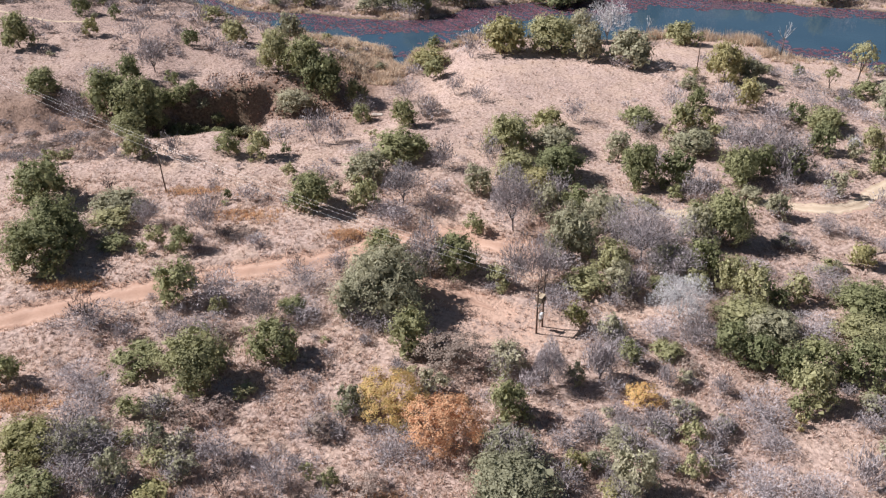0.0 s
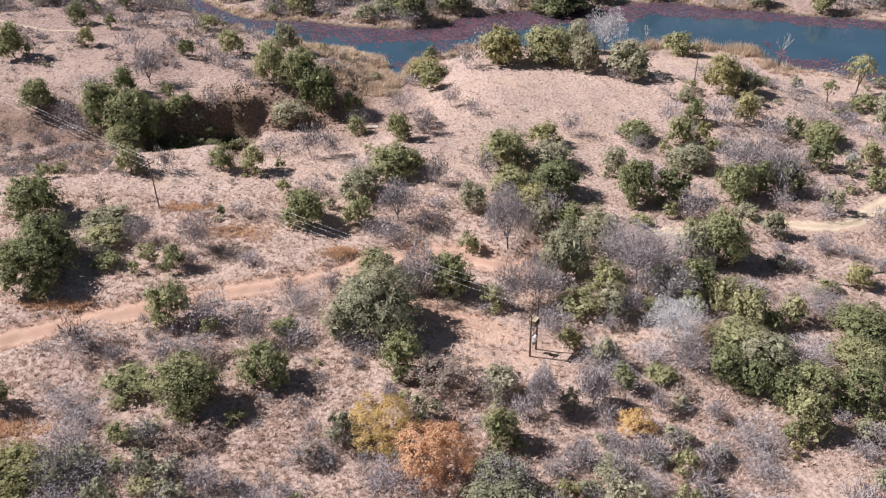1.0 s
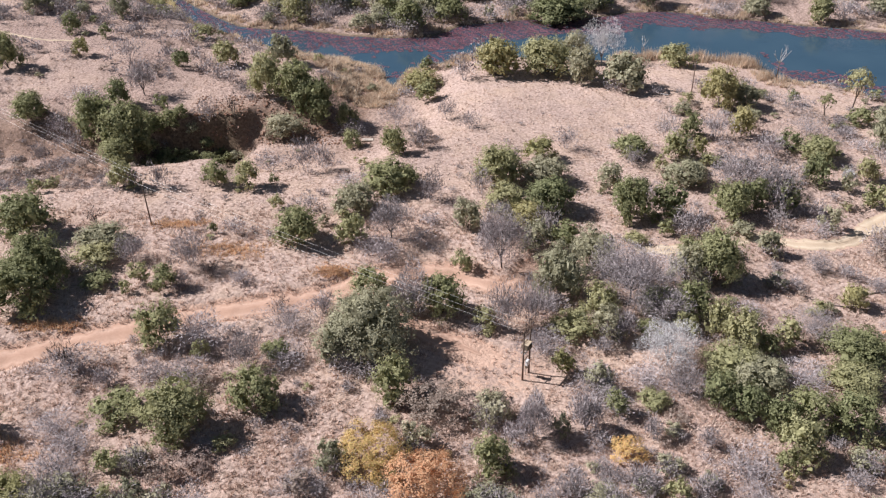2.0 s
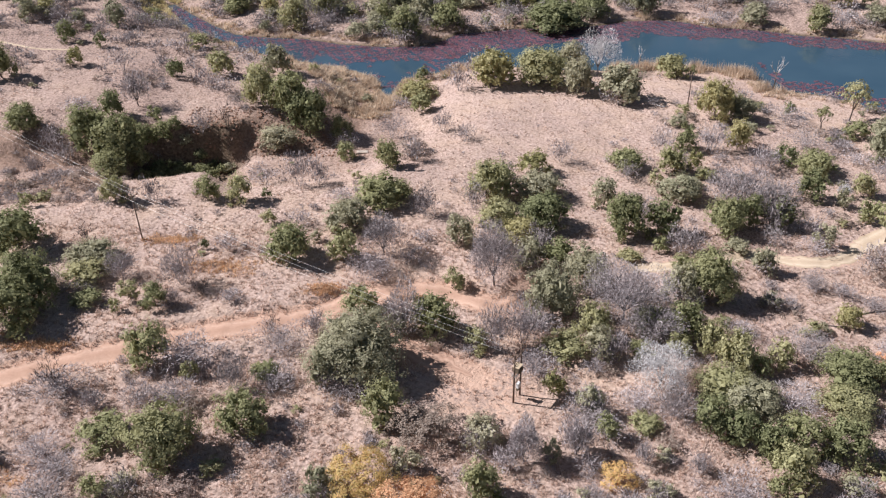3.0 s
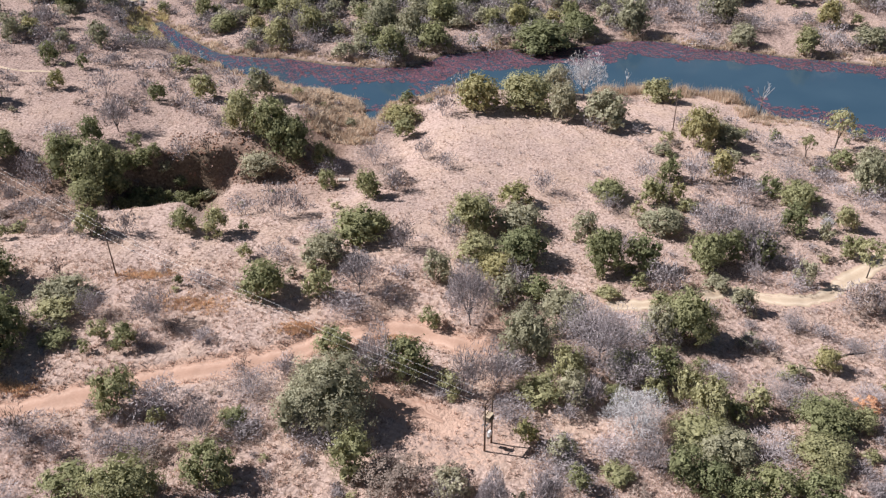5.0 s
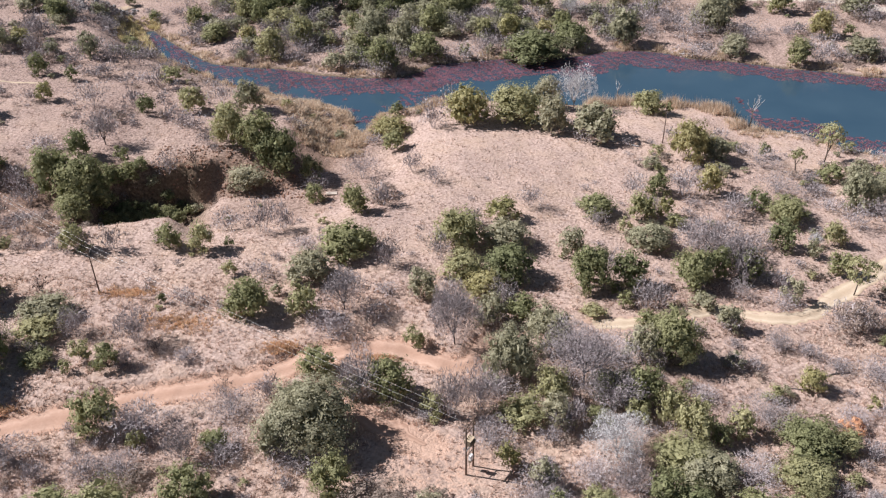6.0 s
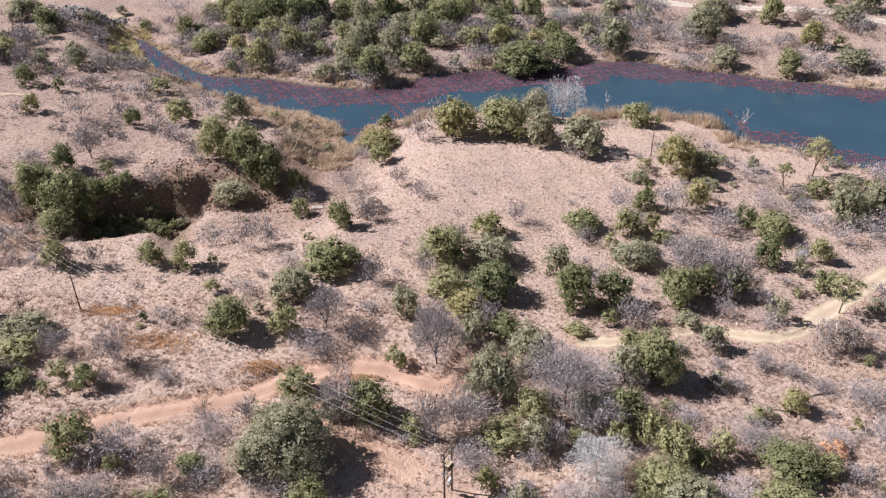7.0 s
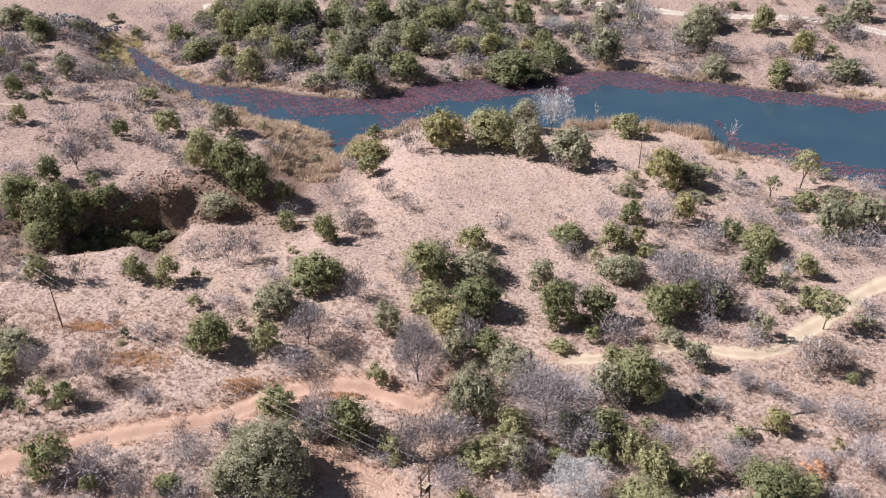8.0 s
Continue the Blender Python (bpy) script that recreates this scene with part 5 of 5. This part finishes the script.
def build_grass():
    rng = np.random.default_rng(5)

    def lawn(n, y0, y1, bend):
        y = y0 + (y1 - y0) * rng.random(n) ** bend
        x = rng.uniform(-1, 1, n) * (0.63 * y + 13) + 7
        keep = (shore_distance(x, y) > 1.5) & clear_of_tracks(x, y, 1.95) & (rng.random(n) < 0.75 + 0.45 * ripple(0.6 * x, 0.6 * y))
        keep &= (np.hypot((x - 8) / 9.0, (y - 80) / 5.8) > 1) | (rng.random(n) < 0.2)
        return x[keep], y[keep]

    near = lawn(30000, 42, 118, 1.15)
    far = lawn(24000, 110, 290, 1.35)
    stray = lawn(36000, 42, 220, 1.5)
    # ranker grass on the verges of the track
    verge = np.array([(ax + (bx - ax) * t, ay + (by - ay) * t) for line in (MAIN_TRACK, YARD_TRACK) for (ax, ay), (bx, by) in zip(line, line[1:]) for t in rng.random(int(14 * math.hypot(bx - ax, by - ay)))])
    turn, off = rng.uniform(0, math.tau, len(verge)), rng.uniform(1.7, 2.9, len(verge))
    vx, vy = verge[:, 0] + np.cos(turn) * off, verge[:, 1] + np.sin(turn) * off
    edge = clear_of_tracks(vx, vy, 1.5) & (clear_of_tracks(vx, vy, 1.9) | (rng.random(len(vx)) < 0.3))
    made = [blades(rng, vx[edge], vy[edge], 9, 0.5, 0.05, 1.0), blades(rng, *near, 10, 0.44, 0.06, 1.2), blades(rng, *far, 6, 0.40, 0.07, 1.25), blades(rng, *stray, 3, 0.26, 0.05, 1.5)]
    tagged(new("dry_grass", polygons("dry_grass", np.concatenate(made), M_TUFT)), "tussocks of dry pinkish tan winter grass", "grass", kind="stuff")
    # rust-coloured patches
    spots = [(-39, 114, 4.5, 1.4), (-14, 101.5, 2.2, 1.2), (-47, 66, 4, 2.5), (-50, 88.5, 5, 1.2), (0, 100, 3, 1), (-30, 107, 6, 2.5), (-6, 51, 3, 2)]
    xs = np.concatenate([px + a * rng.standard_normal(220) * 0.5 for px, _, a, _ in spots])
    ys = np.concatenate([py + b * rng.standard_normal(220) * 0.5 for _, py, _, b in spots])
    ok = clear_of_tracks(xs, ys, 1.8)
    tagged(new("rusty_grass", polygons("rusty_grass", blades(rng, xs[ok], ys[ok], 9, 0.5, 0.06, 0.9), M_RUST)), "patches of taller rust-orange dry grass", "grass", kind="stuff")


def build_reeds():
    rng = np.random.default_rng(8)

    def bed(n, box, inside, count, tall, wide, lean):
        """Clumps of reeds of uneven height inside a stretch of the shore."""
        x, y = rng.uniform(box[0], box[1], n), rng.uniform(box[2], box[3], n)
        keep = inside(x, y, shore_distance(x, y), ripple(1.6 * x, 1.6 * y) + rng.uniform(-0.5, 0.5, n))
        x, y = x[keep], y[keep]
        low = ripple(1.6 * x, 1.6 * y) < 0.15
        return [blades(rng, x[low], y[low], count, 0.6 * tall, wide, lean), blades(rng, x[~low], y[~low], count, 1.15 * tall, wide, lean)]

    made = bed(5200, (-38, -6, 170, 212), lambda x, y, d, r: (d > 0.1) & (d < 15) & (r > -0.7) & (x < -7), 22, 1.15, 0.08, 1.1)
    made += bed(1500, (44, 82, 180, 204), lambda x, y, d, r: (d > 0.1) & (d < 3.6) & (r > -0.3), 34, 2.3, 0.07, 0.35)
    made += bed(1600, (76, 140, 140, 195), lambda x, y, d, r: (d > 0.1) & (d < 5) & (r > 0), 30, 1.2, 0.07, 0.8)
    made += bed(6000, (-80, 135, 205, 262), lambda x, y, d, r: (d > 0.1) & (d < 4.5) & (y > 205) & (r > -0.4), 26, 1.3, 0.09, 0.7)
    made += bed(1200, (-9, 22, 178, 206), lambda x, y, d, r: (d > 0.1) & (d < 7) & (r > 0), 30, 1.4, 0.07, 0.7)
    tagged(new("reeds", polygons("reeds", np.concatenate(made), M_REED)), "dry tan reeds standing along the shore", "reeds", kind="stuff")
    x, y = rng.uniform(-92, -58, 1500), rng.uniform(218, 275, 1500)
    d = shore_distance(x, y)
    ok = (d > 0.2) & (d < 9) & (y > 236) & (x < np.interp(y, [218, 245, 275], [-50, -72, -80]))
    tagged(new("sedge", polygons("sedge", blades(rng, x[ok], y[ok], 30, 1.2, 0.08, 1.0), M_SEDGE)), "yellow-green sedge at the head of the pond", "sedge", kind="stuff")


def build_lilies():
    rng = np.random.default_rng(11)
    n = 560000
    x, y = rng.uniform(-82, 150, n), rng.uniform(150, 264, n)
    d = -shore_distance(x, y)
    far, _ = line_distance(FAR_SHORE, x, y)
    near, _ = line_distance(NEAR_SHORE, x, y)
    wave = ripple(0.8 * x, 0.8 * y)
    mottle = np.sin(0.9 * x + 1.7 * y) * np.sin(1.3 * x - 0.6 * y) + 0.7 * np.sin(2.1 * x - 1.1 * y) * np.sin(0.7 * x + 2.6 * y)
    belt = np.interp(x, [-82, -50, -20, 2, 8, 30, 70, 80, 95, 120], [3, 7, 14, 9, 13, 14, 13, 8, 8, 7]) + 2.0 * wave
    thick = np.interp(x, [-82, -40, -15, 5, 60, 110], [0.1, 0.24, 0.42, 0.62, 0.5, 0.45]) - 0.012 * far + 0.3 * mottle
    north = (far < belt) & (rng.random(n) < thick)
    east = (near < 8 + 2 * wave) & (near > 0.6) & (x > 82) & (rng.random(n) < 0.30 + 0.3 * mottle)
    head = (x < -20) & (rng.random(n) < 0.09 + 0.14 * wave)
    inlet = (x > -16) & (x < 14) & (near < 8) & (wave > 0.25) & (rng.random(n) < 0.2 + 0.3 * mottle)
    keep = (d > 0.25) & (north | east | head | inlet)
    x, y = x[keep], y[keep]
    k = len(x)
    size = rng.uniform(0.11, 0.27, (k, 1, 1))
    turn = rng.uniform(0, math.tau, (k, 1)) + np.arange(6)[None] * math.tau / 6
    rim = np.stack([np.cos(turn), np.sin(turn), 0.10 * rng.standard_normal((k, 6))], -1) * size
    corners = np.stack([x, y, np.full(k, 0.035)], -1)[:, None] + rim
    tagged(new("water_lilies", polygons("water_lilies", corners, M_LILY)), "dense red and maroon floating lily pads", "water lilies", kind="stuff")


build_brush()
build_scrub()
build_grass()
build_reeds()
build_lilies()


# ---- power line ----
def pole_stem(bm, foot, tall, low=0.115, high=0.08):
    tube(bm, [foot - Vector((0, 0, 0.4)), foot + Vector((0, 0, tall * 0.5)), foot + Vector((0, 0, tall))], [low, (low + high) / 2, high], 10)


def insulator(parent, spot):
    bm = bmesh.new()
    tube(bm, [spot, spot + Vector((0, 0, 0.08)), spot + Vector((0, 0, 0.1)), spot + Vector((0, 0, 0.18)), spot + Vector((0, 0, 0.22)), spot + Vector((0, 0, 0.27))], [0.03, 0.03, 0.075, 0.06, 0.07, 0.03], 8)
    part("insulator", bm, M_GLAZE, parent, "brown porcelain insulator")


def utility_pole(x, y, tall, turn, label, arms=True):
    root = new("utility_pole")
    root.matrix_basis = Matrix.LocRotScale(place(x, y), Euler((0, 0, radians(turn))), None)
    bm = bmesh.new()
    pole_stem(bm, Vector((0, 0, 0)), tall)
    part("pole", bm, M_POLE, root)
    bm = bmesh.new()
    bar(bm, (2.2, 0.11, 0.14), Matrix.Translation((0, 0.14, tall - 0.35)))
    part("crossarm", bm, M_POLE, root)
    if arms:
        for s in (-1, 1):
            bm = bmesh.new()
            tube(bm, [(0, 0.15, tall - 1.0), (s * 0.65, 0.15, tall - 0.42)], [0.025, 0.025], 6)
            part("brace", bm, M_STEEL, root)
        for s in (-1.0, 1.0):
            insulator(root, Vector((s, 0.14, tall - 0.28)))
        insulator(root, Vector((0, 0, tall)))
    return tagged(root, label, "utility pole", "wooden utility poles")


WEST_POLE, FIELD_POLE, EAST_POLE = (-116, 171), (-43.4, 113.9), (56.9, 171.3)
FRAME_FRONT, FRAME_REAR = (11.1, 78.2), (12.0, 79.6)
utility_pole(*FIELD_POLE, 7.9, 58, "slim dark wooden utility pole standing in dry grass")
utility_pole(*WEST_POLE, 7.9, 52, "wooden utility pole on the rise behind the gully")
utility_pole(*EAST_POLE, 7.4, 25, "wooden utility pole near the pond shore")


def transformer_frame():
    """Two poles with beams between them that carry a transformer, and a meter box low down."""
    fx, fy = FRAME_FRONT
    rx, ry = FRAME_REAR
    base = place(fx, fy)
    root = new("transformer_structure")
    turn = math.atan2(ry - fy, rx - fx)
    gap = math.hypot(rx - fx, ry - fy)
    root.matrix_basis = Matrix.LocRotScale(base, Euler((0, 0, turn)), None)
    for d, tall in ((0.0, 7.5), (gap, 7.9)):
        bm = bmesh.new()
        pole_stem(bm, Vector((d, 0, 0)), tall, 0.125, 0.09)
        part("pole", bm, M_POLE, root)
    for z, a, b in ((7.15, -0.35, gap + 1.1), (6.2, -0.3, gap + 0.9)):
        bm = bmesh.new()
        bar(bm, (b - a, 0.11, 0.15), Matrix.Translation(((a + b) / 2, 0.17, z)))
        part("crossarm", bm, M_POLE, root)
    for s in (-0.19, 0.19):
        bm = bmesh.new()
        bar(bm, (gap + 0.5, 0.1, 0.18), Matrix.Translation((gap / 2, s, 4.25)), 0.01)
        part("beam", bm, M_STEEL, root)
    for z in (2.6,):
        bm = bmesh.new()
        bar(bm, (gap, 0.08, 0.1), Matrix.Translation((gap / 2, 0.17, z)), 0.01)
        part("rail", bm, M_POLE, root)
    bm = bmesh.new()
    bar(bm, (0.95, 0.75, 0.8), Matrix.Translation((gap / 2, 0, 4.75)), 0.05)
    tank = part("tank", bm, M_TANK, root, "dark transformer tank")
    for k in range(6):
        for s in (-1, 1):
            bm = bmesh.new()
            bar(bm, (0.03, 0.16, 0.6), Matrix.Translation((gap / 2 - 0.36 + 0.145 * k, s * 0.45, 4.75)), 0)
            part("cooling_fin", bm, M_TANK, tank)
    bm = bmesh.new()
    bar(bm, (1.05, 0.85, 0.09), Matrix.Translation((gap / 2, 0, 5.2)), 0.02)
    part("lid", bm, M_LID, tank, "cream tank lid")
    for k in (-0.3, 0.0, 0.3):
        insulator(tank, Vector((gap / 2 + k, 0.15, 5.24)))
    bm = bmesh.new()
    bar(bm, (0.55, 0.35, 0.75), Matrix.Translation((gap / 2 + 0.1, -0.1, 2.15)), 0.03)
    box = part("meter_box", bm, M_BOX, root, "white enamel meter box")
    bm = bmesh.new()
    bar(bm, (0.45, 0.3, 0.55), Matrix.Translation((gap / 2 + 0.25, 0.05, 1.45)), 0.03)
    part("switch_box", bm, M_TANK, box, "dark switch box")
    bm = bmesh.new()
    tube(bm, [(gap / 2 + 0.2, 0.1, -0.1), (gap / 2 + 0.2, 0.12, 1.2)], [0.03, 0.03], 6)
    tube(bm, [(gap / 2 + 0.05, 0.1, 2.5), (gap / 2 + 0.1, 0.1, 4.4)], [0.03, 0.03], 6)
    part("conduit", bm, M_TANK, root)
    for k in (-0.2, 0.75, 1.9):
        insulator(root, Vector((k, 0.17, 7.23)))
    return tagged(root, "twin wooden poles carrying a cream-topped transformer and white box", "transformer")


transformer_frame()


def wire(stops, sag):
    """One conductor over its supports, sagging in every span."""
    pts = []
    for a, b in zip(stops, stops[1:]):
        for k in range(24):
            t = k / 24
            pts.append(a.lerp(b, t) - Vector((0, 0, 4 * sag * t * (1 - t))))
    bm = bmesh.new()
    tube(bm, pts + [stops[-1]], [0.010] * (len(pts) + 1), 5)
    me = bpy.data.meshes.new("wire")
    bm.to_mesh(me)
    bm.free()
    me.materials.append(M_WIRE)
    tagged(new("wire", me), "thin pale overhead power wire between poles", "wire", "power line wires")


def on_pole(xy, turn, tall, off):
    c, s = math.cos(radians(turn)), math.sin(radians(turn))
    z = tall + 0.26 if off == 0 else tall - 0.02
    back = 0.0 if off == 0 else 0.14
    return place(*xy) + Vector((c * off - s * back, s * off + c * back, z))


def frame_top(d):
    fx, fy = FRAME_FRONT
    turn = math.atan2(FRAME_REAR[1] - fy, FRAME_REAR[0] - fx)
    return place(fx, fy) + Vector((math.cos(turn) * d - math.sin(turn) * 0.17, math.sin(turn) * d + math.cos(turn) * 0.17, 7.48))


for off, d in ((-1.0, -0.2), (0.0, 0.75), (1.0, 1.9)):
    wire([on_pole(WEST_POLE, 52, 7.9, off), on_pole(FIELD_POLE, 58, 7.9, off), frame_top(d)], 0.7)


# ---- small things by the water and in the field ----
def loose(name, bm, material, spot, label, category, turn=0.0, tilt=0.0):
    me = bpy.data.meshes.new(name)
    bm.to_mesh(me)
    bm.free()
    me.materials.append(material)
    ob = new(name, me)
    ob.matrix_basis = Matrix.LocRotScale(spot, Euler((0, radians(tilt), radians(turn))), None)
    return tagged(ob, label, category)


def drowned_tree(x, y, tall, seed):
    """A bleached dead tree that stands in the shallows."""
    rng = np.random.default_rng(seed)
    root = new("drowned_tree")
    root.location = Vector((x, y, min(height(x, y), 0.0) - 0.1))
    bm = bmesh.new()
    fork = Vector((0.25, 0.1, tall * 0.45))
    tube(bm, [(0, 0, 0), tuple(fork * 0.5 + Vector((0.12, 0, 0))), tuple(fork)], [0.2, 0.16, 0.13], 7)
    part("trunk", bm, M_BLACK, root, "dark waterlogged trunk")
    for k in range(4):
        pieces = []
        way = Vector((math.cos(k * 1.1 + seed), math.sin(k * 1.1 + seed), rng.uniform(1.2, 2.6))).normalized()
        branches(rng, fork, way, tall * rng.uniform(0.3, 0.45), 0.085, 1, pieces, 0.5, 0.5, 1)
        bm = bmesh.new()
        for a, c, ra, rb, _ in pieces:
            tube(bm, [a, c], [ra, rb], 5)
        part("branch", bm, M_WHITE, root, "bleached bare branch")
    tagged(root, "bleached dead tree standing in the pond shallows", "dead tree")


def log(x, y, long, thick, turn, material, label):
    bm = bmesh.new()
    tube(bm, [(-long / 2, 0, 0), (-long * 0.1, 0.06 * long, 0.02), (long / 2, 0, 0.05)], [thick, thick * 0.85, thick * 0.5], 8)
    tube(bm, [(-long * 0.05, 0.05 * long, 0.02), (long * 0.12, 0.2 * long, 0.35)], [thick * 0.5, thick * 0.2], 6)
    loose("fallen_log", bm, material, place(x, y) + Vector((0, 0, thick * 0.8)), label, "log", turn)


def boulder(rng, wide, deep, tall):
    bm = bmesh.new()
    bmesh.ops.create_icosphere(bm, subdivisions=3, radius=1.0)
    shift = Vector(rng.uniform(-50, 50, 3))
    for v in bm.verts:
        v.co = v.co * (1 + 0.28 * noise.noise(v.co * 1.3 + shift) + 0.12 * noise.noise(v.co * 3.1 + shift))
        v.co = Vector((v.co.x * wide, v.co.y * deep, v.co.z * tall))
    for f in bm.faces:
        f.smooth = True
    return bm


rock_rng = np.random.default_rng(31)
drowned_tree(79.4, 182.2, 9.0, 3)
drowned_tree(53.1, 202.2, 5.2, 5)
log(50.5, 169.0, 1.9, 0.16, 150, M_WHITE, "short pale fallen log on dry grass")
log(78.0, 231.2, 3.6, 0.18, 160, M_WHITE, "bleached log lying on the far shore")
log(63.0, 96.5, 4.2, 0.16, 12, M_BLACK, "dark fallen log in dry grass")
log(56.5, 93.5, 3.0, 0.12, 170, M_BLACK, "dark fallen branch in dry grass")
loose("pale_boulder", boulder(rock_rng, 5.5, 3.0, 1.3), M_STONE, place(-59.5, 296) , "broad pale rock dome beyond the pond", "rock")
loose("sand_bank", boulder(rock_rng, 3.4, 2.2, 0.5), M_SAND, place(-92.8, 281), "small pale sand bank above the pond", "sand bank", 35)
bm = bmesh.new()
bar(bm, (2.2, 1.1, 0.3), Matrix.Identity(4), 0.06)
loose("stone_slab", bm, M_STONE, place(-12.5, 153.5) + Vector((0, 0, 0.2)), "pale flat stone slab in the gully bed", "stone", 8, 4)


def build_stones():
    """Loose red stones on the gully's bank, and grey rubble by the head of the pond."""
    for name, material, label, count, box, size in (
            ("red_stones", M_ROCK, "loose red stones on the eroded gully bank", 900, (-48, -16, 152, 166), (0.10, 0.45)),
            ("grey_rubble", M_RUBBLE, "grey rock rubble above the pond head", 420, (-108, -88, 256, 280), (0.3, 1.0))):
        rng = np.random.default_rng(count)
        models = []
        for k in range(5):
            bm = bmesh.new()
            bmesh.ops.create_icosphere(bm, subdivisions=1, radius=1.0)
            bm.verts.ensure_lookup_table()
            models.append((np.array([v.co[:] for v in bm.verts]) * rng.uniform(0.7, 1.2, (len(bm.verts), 3)), np.array([[v.index for v in f.verts] for f in bm.faces])))
            bm.free()
        verts, faces, base = [], [], 0
        for n in range(count):
            x, y = rng.uniform(box[0], box[1]), rng.uniform(box[2], box[3])
            v, f = models[n % 5]
            s = rng.uniform(*size) ** 1.3
            verts.append(v * np.array([s, s, 0.7 * s]) + np.array([x, y, height(x, y) + 0.2 * s]))
            faces.append(f + base)
            base += len(v)
        me = mesh_from(name, np.concatenate(verts).tolist(), np.concatenate(faces).tolist(), material)
        tagged(new(name, me), label, "stones", kind="stuff")


build_stones()
